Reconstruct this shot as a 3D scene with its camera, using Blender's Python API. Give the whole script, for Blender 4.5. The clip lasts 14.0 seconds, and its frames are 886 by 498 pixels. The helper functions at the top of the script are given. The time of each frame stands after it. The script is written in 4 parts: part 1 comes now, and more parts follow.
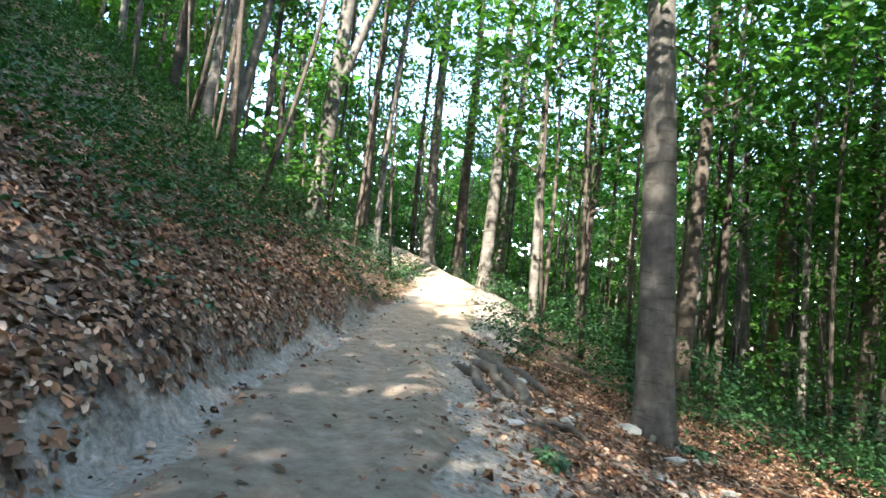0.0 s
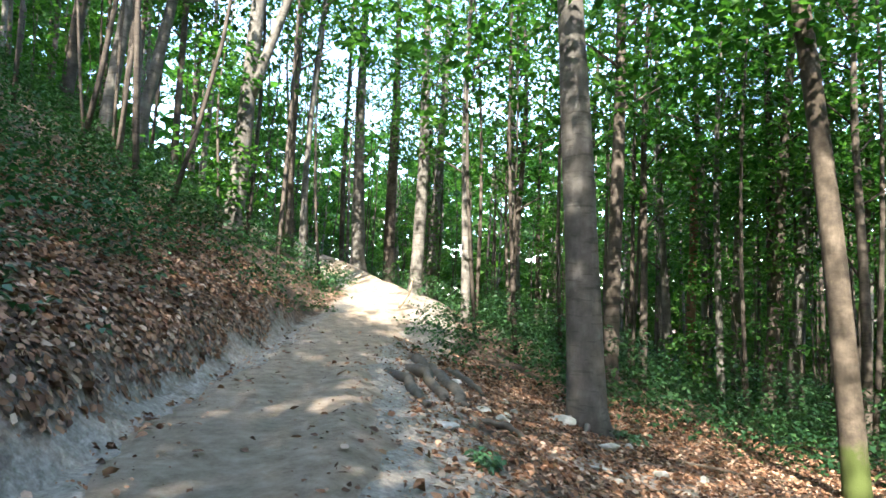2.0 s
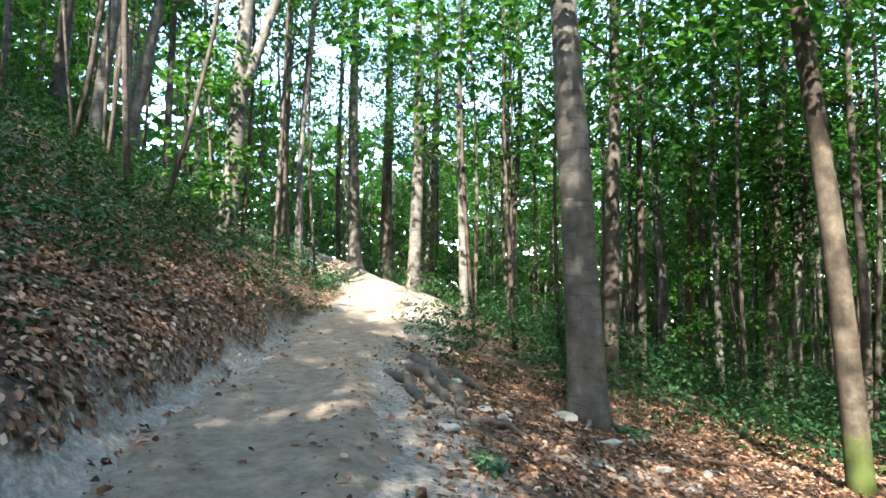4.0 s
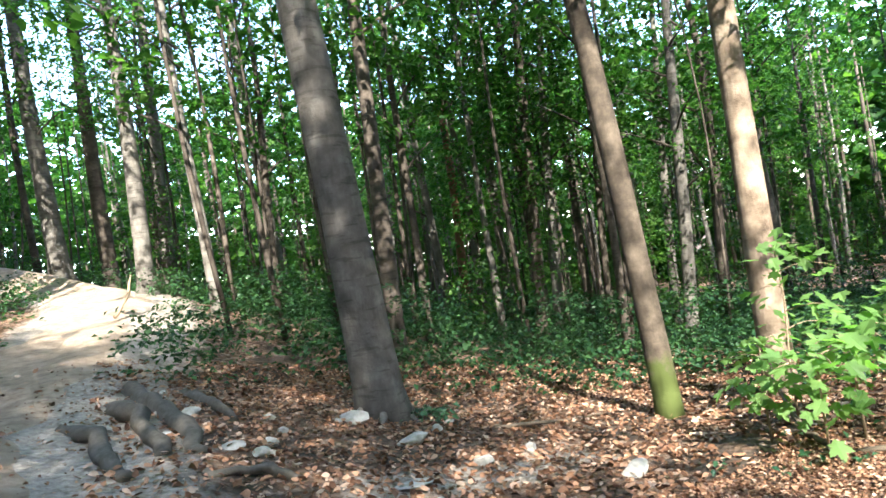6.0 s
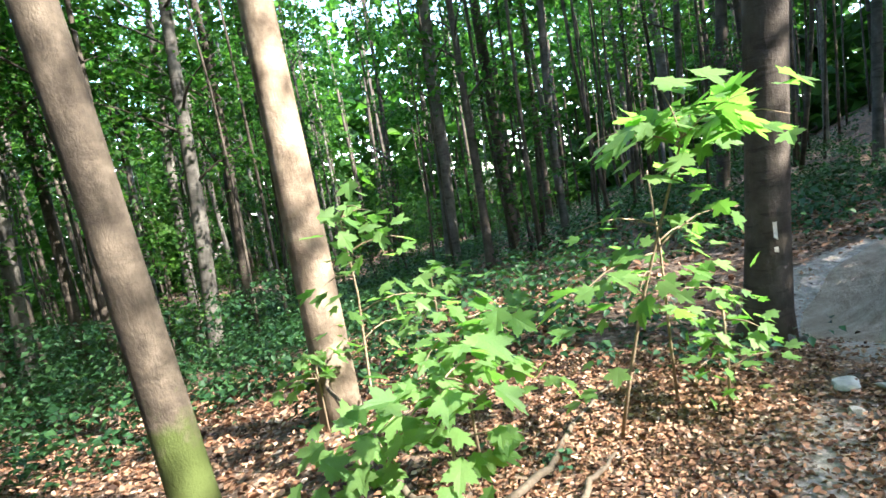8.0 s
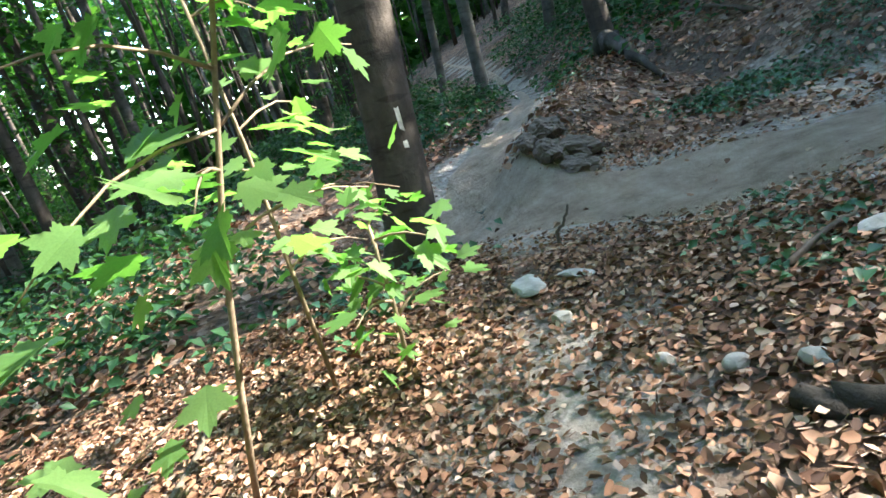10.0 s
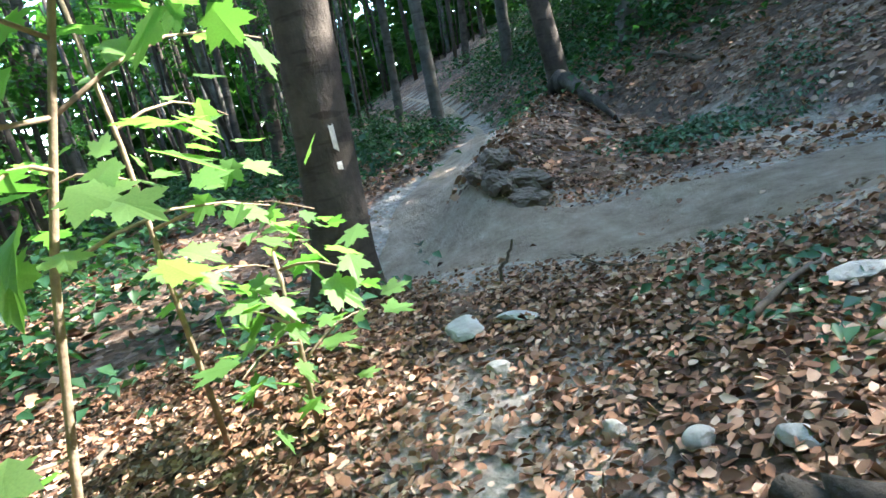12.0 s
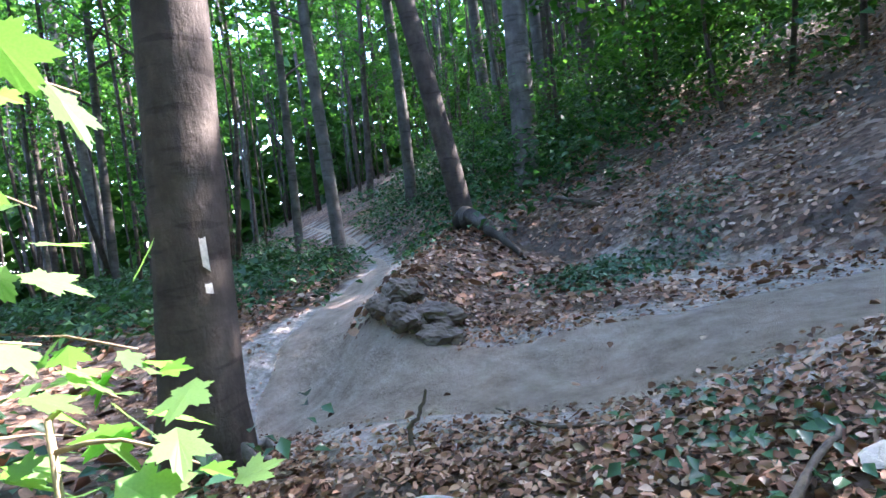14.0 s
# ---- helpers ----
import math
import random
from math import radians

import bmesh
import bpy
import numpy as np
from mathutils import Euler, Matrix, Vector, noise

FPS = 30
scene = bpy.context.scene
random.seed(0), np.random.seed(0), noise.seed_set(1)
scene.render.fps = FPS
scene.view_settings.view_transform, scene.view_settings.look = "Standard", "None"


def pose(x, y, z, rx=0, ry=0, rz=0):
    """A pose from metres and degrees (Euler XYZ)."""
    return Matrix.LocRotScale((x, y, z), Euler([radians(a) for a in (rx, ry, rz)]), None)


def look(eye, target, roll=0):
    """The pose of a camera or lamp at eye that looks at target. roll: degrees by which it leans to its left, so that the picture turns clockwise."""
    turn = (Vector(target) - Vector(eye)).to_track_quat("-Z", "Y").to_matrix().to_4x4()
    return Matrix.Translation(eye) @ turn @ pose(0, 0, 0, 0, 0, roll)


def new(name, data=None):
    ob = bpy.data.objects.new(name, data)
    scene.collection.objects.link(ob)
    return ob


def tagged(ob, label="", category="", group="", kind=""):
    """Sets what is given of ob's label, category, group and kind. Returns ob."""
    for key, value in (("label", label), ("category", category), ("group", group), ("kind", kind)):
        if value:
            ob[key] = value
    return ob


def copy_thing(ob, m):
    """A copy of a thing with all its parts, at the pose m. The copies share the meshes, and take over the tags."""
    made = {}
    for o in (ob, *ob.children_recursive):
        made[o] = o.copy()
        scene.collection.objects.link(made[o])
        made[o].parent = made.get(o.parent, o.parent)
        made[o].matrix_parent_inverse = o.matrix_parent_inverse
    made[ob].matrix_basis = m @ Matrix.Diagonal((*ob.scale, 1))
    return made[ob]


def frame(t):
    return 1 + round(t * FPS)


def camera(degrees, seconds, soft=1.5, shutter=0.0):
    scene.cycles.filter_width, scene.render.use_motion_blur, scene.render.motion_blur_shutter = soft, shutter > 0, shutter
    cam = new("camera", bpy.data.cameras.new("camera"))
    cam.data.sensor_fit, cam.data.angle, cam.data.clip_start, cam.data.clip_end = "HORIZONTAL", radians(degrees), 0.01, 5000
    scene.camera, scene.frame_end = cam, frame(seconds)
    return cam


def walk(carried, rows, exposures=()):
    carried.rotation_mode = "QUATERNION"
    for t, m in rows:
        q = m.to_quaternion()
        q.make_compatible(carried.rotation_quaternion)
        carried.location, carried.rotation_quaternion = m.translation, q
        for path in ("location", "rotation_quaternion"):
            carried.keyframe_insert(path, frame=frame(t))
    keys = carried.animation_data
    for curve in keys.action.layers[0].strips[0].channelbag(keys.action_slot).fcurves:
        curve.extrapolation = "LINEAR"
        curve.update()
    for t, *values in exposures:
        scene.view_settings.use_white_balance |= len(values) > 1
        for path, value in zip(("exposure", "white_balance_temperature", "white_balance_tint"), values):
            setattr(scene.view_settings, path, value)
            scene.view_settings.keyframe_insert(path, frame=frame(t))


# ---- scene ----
cam = camera(79.0, 14.0, soft=1.6)
PATH = [
    (0.0, -0.060, -0.238, 0.002, 93.59, -6.15, -0.82),
    (0.5, -0.027, -0.164, -0.011, 93.74, -5.68, -2.39),
    (1.0, -0.033, -0.060, -0.010, 94.43, -3.83, -7.75),
    (1.5, 0.049, -0.041, -0.023, 94.71, -2.86, -8.21),
    (2.0, 0.072, -0.039, -0.020, 94.57, -2.24, -7.69),
    (2.5, 0.078, -0.040, -0.022, 94.55, -1.56, -7.58),
    (5.0, 0.098, 0.309, 0.094, 93.18, 0.54, -9.22),
    (5.5, 0.317, 1.216, 0.059, 91.43, 4.94, -19.47),
    (6.0, 1.018, 2.074, -0.111, 89.91, 8.76, -31.42),
    (6.5, 1.605, 2.731, -0.173, 88.06, 8.30, -40.07),
    (7.0, 2.073, 2.796, -0.335, 86.11, 9.69, -53.69),
    (7.5, 2.758, 3.358, -0.421, 84.09, 9.71, -69.63),
    (8.0, 3.234, 3.669, -0.487, 82.83, 9.51, -80.70),
    (8.5, 3.761, 3.566, -0.649, 80.18, 10.50, -92.52),
    (9.0, 4.229, 3.452, -0.815, 77.84, 12.44, -105.50),
    (11.5, 4.932, 3.140, -1.213, 68.68, 13.87, -126.91),
    (12.0, 4.949, 3.087, -1.169, 74.05, 11.36, -125.17),
    (12.5, 5.068, 3.031, -1.203, 78.76, 9.16, -126.75),
    (13.0, 5.173, 2.952, -1.210, 81.85, 8.30, -129.18),
    (13.5, 5.304, 2.861, -1.216, 83.47, 8.16, -132.19),
    (14.0, 5.354, 2.821, -1.238, 86.43, 7.58, -135.54),
]
LIGHT = [(0.0, 3.6, 6300, 10), (5.0, 3.55, 6200, 10), (7.5, 3.68, 6100, 12), (9.0, 3.82, 6050, 10), (11.5, 4.0, 5900, 10), (14.0, 4.4, 5650, 28)]  # stops, kelvin, tint
walk(cam, [(t, pose(x, y, z, rx, ry, rz)) for t, x, y, z, rx, ry, rz in PATH], LIGHT)

# ---- sky and sun ----
SUN_HIGH, SUN_TURN = radians(42), radians(200)  # height over the horizon; clockwise from +y
world = bpy.data.worlds.new("sky")
scene.world = world
world.use_nodes = True
sky = world.node_tree.nodes.new("ShaderNodeTexSky")
sky.sky_type, sky.sun_disc, sky.sun_elevation, sky.sun_rotation = "NISHITA", False, SUN_HIGH, SUN_TURN
back = world.node_tree.nodes["Background"]
world.node_tree.links.new(sky.outputs[0], back.inputs[0])
back.inputs[1].default_value = 0.15
sun = new("sun", bpy.data.lights.new("sun", "SUN"))
sun.data.energy, sun.data.angle, sun.data.color = 2.6, radians(0.55), (1.0, 0.93, 0.8)
to_sun = Vector((math.sin(SUN_TURN) * math.cos(SUN_HIGH), math.cos(SUN_TURN) * math.cos(SUN_HIGH), math.sin(SUN_HIGH)))
sun.matrix_world = look(to_sun * 60, (0, 0, 0))


# ---- materials ----
def material(name, rough=0.9):
    m = bpy.data.materials.new(name)
    m.use_nodes = True
    nt = m.node_tree
    b = nt.nodes["Principled BSDF"]
    b.inputs["Roughness"].default_value = rough
    b.inputs["Specular IOR Level"].default_value = 0.25
    return m, nt, b


def node(nt, kind, links=(), **values):
    n = nt.nodes.new("ShaderNode" + kind)
    for key, value in values.items():
        n.inputs[key.replace("_", " ")].default_value = value
    for socket, source in links:
        nt.links.new(source, n.inputs[socket])
    return n


def coords(nt, scale=(1, 1, 1), turn=(0, 0, 0)):
    tc = nt.nodes.new("ShaderNodeTexCoord")
    mp = nt.nodes.new("ShaderNodeMapping")
    nt.links.new(tc.outputs["Object"], mp.inputs["Vector"])
    mp.inputs["Scale"].default_value, mp.inputs["Rotation"].default_value = scale, turn
    return mp.outputs[0]


def ramp(nt, source, stops):
    r = nt.nodes.new("ShaderNodeValToRGB")
    nt.links.new(source, r.inputs[0])
    while len(r.color_ramp.elements) < len(stops):
        r.color_ramp.elements.new(0.5)
    for e, (p, c) in zip(r.color_ramp.elements, stops):
        e.position, e.color = p, (*c, 1)
    return r.outputs[0]


def blend(nt, factor, a, b, mode="MIX"):
    m = nt.nodes.new("ShaderNodeMix")
    m.data_type, m.blend_type = "RGBA", mode
    for socket, v in ((m.inputs["Factor"], factor), (m.inputs["A"], a), (m.inputs["B"], b)):
        if isinstance(v, (int, float)):
            socket.default_value = v
        elif isinstance(v, tuple):
            socket.default_value = (*v, 1)
        else:
            nt.links.new(v, socket)
    return m.outputs["Result"]


def relief(nt, b, height, strength, distance):
    n = node(nt, "Bump", [("Height", height)], Strength=strength, Distance=distance)
    nt.links.new(n.outputs[0], b.inputs["Normal"])
    return n


def noise_at(nt, vector, scale, detail=5.0, rough=0.6):
    return node(nt, "TexNoise", [("Vector", vector)], Scale=scale, Detail=detail, Roughness=rough).outputs["Fac"]


def make_earth():
    """Forest floor: rotted leaves and humus, bare grey loam beside the trail."""
    m, nt, b = material("forest_floor", 0.95)
    v = coords(nt)
    vor = node(nt, "TexVoronoi", [("Vector", v)], Scale=16.0, Randomness=1.0)
    leafy = ramp(nt, node(nt, "SeparateColor", [("Color", vor.outputs["Color"])]).outputs[0],
                 [(0, (0.045, 0.026, 0.016)), (0.4, (0.12, 0.068, 0.04)), (0.75, (0.2, 0.125, 0.08)), (1, (0.29, 0.22, 0.17))])
    humus = ramp(nt, noise_at(nt, v, 9, 8, 0.7), [(0.3, (0.03, 0.021, 0.015)), (0.7, (0.1, 0.075, 0.055))])
    floor_tone = blend(nt, ramp(nt, noise_at(nt, v, 1.3, 5, 0.65), [(0.45, (0, 0, 0)), (0.6, (1, 1, 1))]), leafy, humus)
    loam = ramp(nt, noise_at(nt, v, 14, 9, 0.75), [(0.3, (0.12, 0.1, 0.08)), (0.55, (0.29, 0.25, 0.205)), (0.75, (0.45, 0.4, 0.34))])
    bare = node(nt, "Attribute")
    bare.attribute_name = "bare"
    edge = node(nt, "Math", [(0, bare.outputs["Fac"]), (1, noise_at(nt, v, 3.1, 6, 0.7))])
    mask = ramp(nt, edge.outputs[0], [(0.78, (0, 0, 0)), (1.0, (1, 1, 1))])
    nt.links.new(blend(nt, mask, floor_tone, loam), b.inputs["Base Color"])
    h = node(nt, "Math", [(0, noise_at(nt, v, 22, 8, 0.7)), (1, vor.outputs["Distance"])])
    relief(nt, b, h.outputs[0], 0.9, 0.03)
    return m


def make_sand():
    """Trodden sandy trail with grey scuffs along its sides."""
    m, nt, b = material("sandy_trail", 0.95)
    v = coords(nt)
    sand = ramp(nt, noise_at(nt, v, 5, 9, 0.72), [(0.25, (0.17, 0.125, 0.085)), (0.5, (0.33, 0.255, 0.185)), (0.75, (0.49, 0.4, 0.305))])
    grey = ramp(nt, noise_at(nt, v, 12, 8, 0.75), [(0.3, (0.11, 0.088, 0.067)), (0.5, (0.33, 0.272, 0.215)), (0.72, (0.53, 0.455, 0.375))])
    side = node(nt, "Attribute")
    side.attribute_name = "side"
    edge = node(nt, "Math", [(0, side.outputs["Fac"]), (1, noise_at(nt, v, 2.3, 6, 0.7))])
    nt.links.new(blend(nt, ramp(nt, edge.outputs[0], [(1.0, (0, 0, 0)), (1.27, (1, 1, 1))]), sand, grey), b.inputs["Base Color"])
    rough = node(nt, "Math", [(0, noise_at(nt, v, 16, 10, 0.75)), (1, noise_at(nt, coords(nt, (1, 1, 1), (0, 0, 0.6)), 3.5, 6, 0.65))])
    relief(nt, b, rough.outputs[0], 1.0, 0.08)
    return m


def make_bark(name, dark, mid, light, moss=0.0, scars=0.5):
    m, nt, b = material(name, 0.9)
    v = coords(nt, (1, 1, 1))
    long = coords(nt, (14, 14, 2.2))
    ring = coords(nt, (2.5, 2.5, 17))
    grain = noise_at(nt, long, 1.0, 8, 0.7)
    tone = ramp(nt, noise_at(nt, v, 3.2, 7, 0.65), [(0.3, dark), (0.52, mid), (0.74, light)])
    scar = ramp(nt, noise_at(nt, ring, 1.0, 3, 0.5), [(0.585, (1, 1, 1)), (0.635, (0.36, 0.34, 0.32))])
    tone = blend(nt, scars, tone, scar, "MULTIPLY")
    tone = blend(nt, 0.5, tone, ramp(nt, grain, [(0.3, (0.55, 0.53, 0.5)), (0.7, (1.15, 1.15, 1.15))]), "MULTIPLY")
    oi = nt.nodes.new("ShaderNodeObjectInfo")
    tone = blend(nt, 0.6, tone, ramp(nt, oi.outputs["Random"], [(0, (0.62, 0.6, 0.58)), (1, (1.2, 1.17, 1.12))]), "MULTIPLY")
    if moss:
        z = node(nt, "SeparateXYZ", [("Vector", v)]).outputs[2]
        band = node(nt, "MapRange", [("Value", z)], From_Min=0.1, From_Max=moss, To_Min=1.0, To_Max=0.0)
        add = node(nt, "Math", [(0, band.outputs[0]), (1, noise_at(nt, v, 5, 5, 0.6))])
        tone = blend(nt, ramp(nt, add.outputs[0], [(0.75, (0, 0, 0)), (1.05, (1, 1, 1))]), tone, (0.062, 0.08, 0.02))
    nt.links.new(tone, b.inputs["Base Color"])
    h = node(nt, "Math", [(0, grain), (1, noise_at(nt, v, 26, 6, 0.7))])
    relief(nt, b, h.outputs[0], 0.6, 0.02)
    return m


def make_leaf(name, stops, glow=0.45, per_object=False, rough=0.45):
    """Living leaf: lit from the front it is matt green, lit from behind light passes through it."""
    m, nt, b = material(name, rough)
    if per_object:
        pick = nt.nodes.new("ShaderNodeObjectInfo").outputs["Random"]
    else:
        pick = nt.nodes.new("ShaderNodeNewGeometry").outputs["Random Per Island"]
    tone = ramp(nt, pick, stops)
    veins = noise_at(nt, coords(nt), 30, 3, 0.5)
    tone = blend(nt, 0.4, tone, ramp(nt, veins, [(0.3, (0.7, 0.75, 0.7)), (0.7, (1.15, 1.1, 1.1))]), "MULTIPLY")
    nt.links.new(tone, b.inputs["Base Color"])
    through_light = node(nt, "BsdfTranslucent", [("Color", blend(nt, 1.0, tone, (1.35, 1.7, 0.75), "MULTIPLY"))])
    mix = nt.nodes.new("ShaderNodeMixShader")
    mix.inputs[0].default_value = glow
    nt.links.new(b.outputs[0], mix.inputs[1])
    nt.links.new(through_light.outputs[0], mix.inputs[2])
    nt.links.new(mix.outputs[0], nt.nodes["Material Output"].inputs["Surface"])
    return m


def make_litter():
    m, nt, b = material("dead_leaf", 0.8)
    geo = nt.nodes.new("ShaderNodeNewGeometry")
    tone = ramp(nt, geo.outputs["Random Per Island"],
                [(0, (0.045, 0.024, 0.015)), (0.25, (0.14, 0.068, 0.038)), (0.55, (0.25, 0.13, 0.072)), (0.8, (0.36, 0.21, 0.13)), (1, (0.47, 0.345, 0.25))])
    tone = blend(nt, 0.5, tone, ramp(nt, noise_at(nt, coords(nt), 45, 4, 0.6), [(0.3, (0.6, 0.58, 0.55)), (0.7, (1.15, 1.15, 1.15))]), "MULTIPLY")
    nt.links.new(tone, b.inputs["Base Color"])
    return m


def make_stone():
    m, nt, b = material("limestone", 0.9)
    v = coords(nt)
    tone = ramp(nt, noise_at(nt, v, 7, 8, 0.65), [(0.25, (0.17, 0.155, 0.13)), (0.55, (0.4, 0.375, 0.325)), (0.8, (0.55, 0.525, 0.465))])
    nt.links.new(tone, b.inputs["Base Color"])
    relief(nt, b, noise_at(nt, v, 14, 8, 0.7), 0.7, 0.02)
    return m


def make_plain(name, colour, scale=20, rough=0.85):
    m, nt, b = material(name, rough)
    v = coords(nt)
    dark, light = tuple(0.6 * c for c in colour), tuple(1.3 * c for c in colour)
    nt.links.new(ramp(nt, noise_at(nt, v, scale, 6, 0.65), [(0.3, dark), (0.7, light)]), b.inputs["Base Color"])
    relief(nt, b, noise_at(nt, v, scale * 2, 5, 0.6), 0.4, 0.01)
    return m


EARTH, SAND, LITTER, STONE = make_earth(), make_sand(), make_litter(), make_stone()
BEECH = make_bark("beech_bark", (0.07, 0.064, 0.057), (0.14, 0.13, 0.115), (0.235, 0.222, 0.197))
BROWN_BARK = make_bark("brown_bark", (0.04, 0.033, 0.027), (0.085, 0.07, 0.057), (0.155, 0.13, 0.105))
MOSSY_BARK = make_bark("mossy_bark", (0.035, 0.028, 0.021), (0.11, 0.088, 0.066), (0.22, 0.18, 0.135), moss=1.05, scars=0.15)
TAN_BARK = make_bark("tan_bark", (0.075, 0.055, 0.038), (0.22, 0.17, 0.125), (0.36, 0.3, 0.23), scars=0.15)
CROWN_LEAF = make_leaf("canopy_leaf", [(0, (0.018, 0.058, 0.012)), (0.5, (0.036, 0.096, 0.02)), (1, (0.078, 0.15, 0.032))], 0.52)
SHRUB_LEAF = make_leaf("undergrowth_leaf", [(0, (0.013, 0.043, 0.016)), (0.6, (0.026, 0.072, 0.025)), (1, (0.055, 0.12, 0.04))], 0.32)
IVY_LEAF = make_leaf("ivy_leaf", [(0, (0.018, 0.055, 0.026)), (1, (0.06, 0.13, 0.06))], 0.15, rough=0.3)
MAPLE_LEAF = make_leaf("maple_leaf", [(0, (0.1, 0.205, 0.055)), (1, (0.2, 0.33, 0.11))], 0.58, per_object=True)
TWIG = make_plain("twig_bark", (0.11, 0.085, 0.06), 30)
STEM = make_plain("sapling_stem", (0.27, 0.2, 0.13), 30)
ROOT = make_plain("old_root", (0.085, 0.075, 0.06), 16)
LOG_BARK = make_bark("log_bark", (0.02, 0.017, 0.013), (0.05, 0.043, 0.034), (0.13, 0.12, 0.1), scars=0.6)
DEAD_WOOD = make_plain("red_brown_deadwood", (0.17, 0.09, 0.055), 14)
PAINT = make_plain("white_paint", (0.62, 0.6, 0.54), 40)

# ---- the lie of the land ----
TRAIL = [(-14, 36), (-8, 31.5), (-4.2, 28), (-1.7, 24.8), (0.1, 21.6), (0.75, 18.6), (0.35, 15.2), (-0.3, 12), (-0.7, 9), (-0.8, 6), (-0.7, 3), (-0.5, 0), (0.4, -2.0), (2.2, -2.7),
         (4.0, -1.9), (5.0, -0.6), (5.8, 0.2), (6.6, 0.72), (7.3, 1.1), (8.2, 1.2), (9.05, 0.95), (9.5, 0.3), (10.2, -0.7), (11.45, -2.05), (13.6, -3.7), (16.3, -5.2), (20.0, -7.2), (30.0, -12.0)]
LEG_Y = (-40, 0, 6, 9, 12, 15.2, 18.6, 21.6, 24.8, 28, 31.5, 36, 80)
LEG_X = (-0.5, -0.5, -0.8, -0.7, -0.3, 0.35, 0.75, 0.1, -1.7, -4.2, -8.0, -14.0, -60.0)


def smin(a, b, k):
    h = np.clip(0.5 + 0.5 * (b - a) / k, 0, 1)
    return b * (1 - h) + a * h - k * h * (1 - h)


def bumps(x, y, seed=0.0):
    """Soft rolling relief, about -1 to 1."""
    return (np.sin(1.3 * x + 0.7 * y + seed) * np.sin(0.9 * y - 0.5 * x + 2.1 * seed) + 0.5 * np.sin(2.9 * x - 1.7 * y + 1.3 + seed) * np.sin(2.3 * y + 1.9 * x + seed)
            + 0.25 * np.sin(6.1 * x + 4.7 * y + seed) * np.sin(5.3 * y - 5.9 * x + 0.4)) / 1.5


def trail_gap(x, y):
    """Distance from the trail's middle line."""
    x, y = np.asarray(x, float), np.asarray(y, float)
    best = np.full(x.shape, 1e9)
    for (ax, ay), (bx, by) in zip(TRAIL, TRAIL[1:]):
        ux, uy = bx - ax, by - ay
        k = np.clip(((x - ax) * ux + (y - ay) * uy) / (ux * ux + uy * uy), 0, 1)
        best = np.minimum(best, np.hypot(x - ax - k * ux, y - ay - k * uy))
    return best


def ground_z(x, y):
    x, y = np.asarray(x, float), np.asarray(y, float)
    s1 = x - np.interp(y, LEG_Y, LEG_X)
    s2 = (y + 0.35 * (x - 5.0) + 1.1 * np.clip(4.0 - x, 0, 30)) * 0.94 - 0.2
    s = smin(s1, s2, 2.0) + 0.25
    climb = np.interp(y, (-50, 6, 10, 15, 22, 27, 32, 60), (0, 0, 0.15, 0.65, 1.6, 3.0, 5.2, 12.0)) * np.clip(1 - (s - 1) / 12, 0, 1)
    down = np.clip(s - 0.9, 0, None)
    fall = -0.25 * np.minimum(down, 4) - 0.19 * np.clip(down - 4, 0, 16) - 0.03 * np.clip(down - 22, 0, 60)
    up = np.clip(-s - 0.95 - 0.17 * np.clip(y - 11.5, 0, 10), 0, None)
    steep = np.clip((y - 1.0) / 3.0, 0, 1)
    rise = (0.2 + 0.35 * steep) * (1 - np.exp(-up / 0.3)) + (0.33 + 0.27 * steep) * np.minimum(up, 22) + 0.1 * np.clip(up - 22, 0, 60)
    dip = -0.62 * np.clip((x - 2.5) / 4.0, 0, 1) * np.clip(1 - (s2 - 1.0) / 3.5, 0, 1) * np.clip(1 + (s2 + 1) / 8, 0, 1)
    far = np.clip(np.hypot(x - 3, y - 3) / 12, 0.25, 2)
    gap = trail_gap(x, y)
    rough = np.clip((gap - 0.5) / 1.2, 0, 1)
    # earth heap between the two legs of the trail
    heap = 0.24 * np.exp(-(((x - 8.2) * 0.72 - (y - 0.4) * 0.69) ** 2 / 0.55 + ((y - 0.4) * 0.72 + (x - 8.2) * 0.69) ** 2 / 0.22))
    # low ridge that runs from the heap back to the leaning tree
    ridge_along = np.clip(((x - 8.35) * 2.2 - (y - 0.35) * 3.2) / 15.08, 0, 1)
    ridge = (0.2 + 0.2 * ridge_along) * np.exp(-((x - 8.35 - 2.2 * ridge_along) ** 2 + (y - 0.35 + 3.2 * ridge_along) ** 2) / (0.22 + 0.5 * ridge_along))
    hollow = -0.34 * np.exp(-((x - 8.6) ** 2 + (y - 1.35) ** 2) / 0.9)
    rut = -0.05 * np.exp(-(gap / 0.45) ** 2)
    return -1.28 + climb + fall + rise + dip + heap + ridge + hollow + rut + bumps(x * 0.6, y * 0.6) * 0.10 * rough * far + bumps(x * 2.3, y * 2.3, 1.7) * 0.03 * rough


# ---- building helpers ----
rng = np.random.default_rng(7)


def part(name, mesh, parent, mat=None, label=""):
    ob = new(name, mesh)
    if mat is not None and not mesh.materials:
        mesh.materials.append(mat)
    ob.parent = parent
    if label:
        tagged(ob, label)
    return ob


def mesh_of(name, verts, faces, mat=None, smooth=True):
    me = bpy.data.meshes.new(name)
    me.from_pydata([tuple(v) for v in verts], [], [tuple(f) for f in faces])
    if smooth:
        me.polygons.foreach_set("use_smooth", [True] * len(me.polygons))
    if mat is not None:
        me.materials.append(mat)
    return me


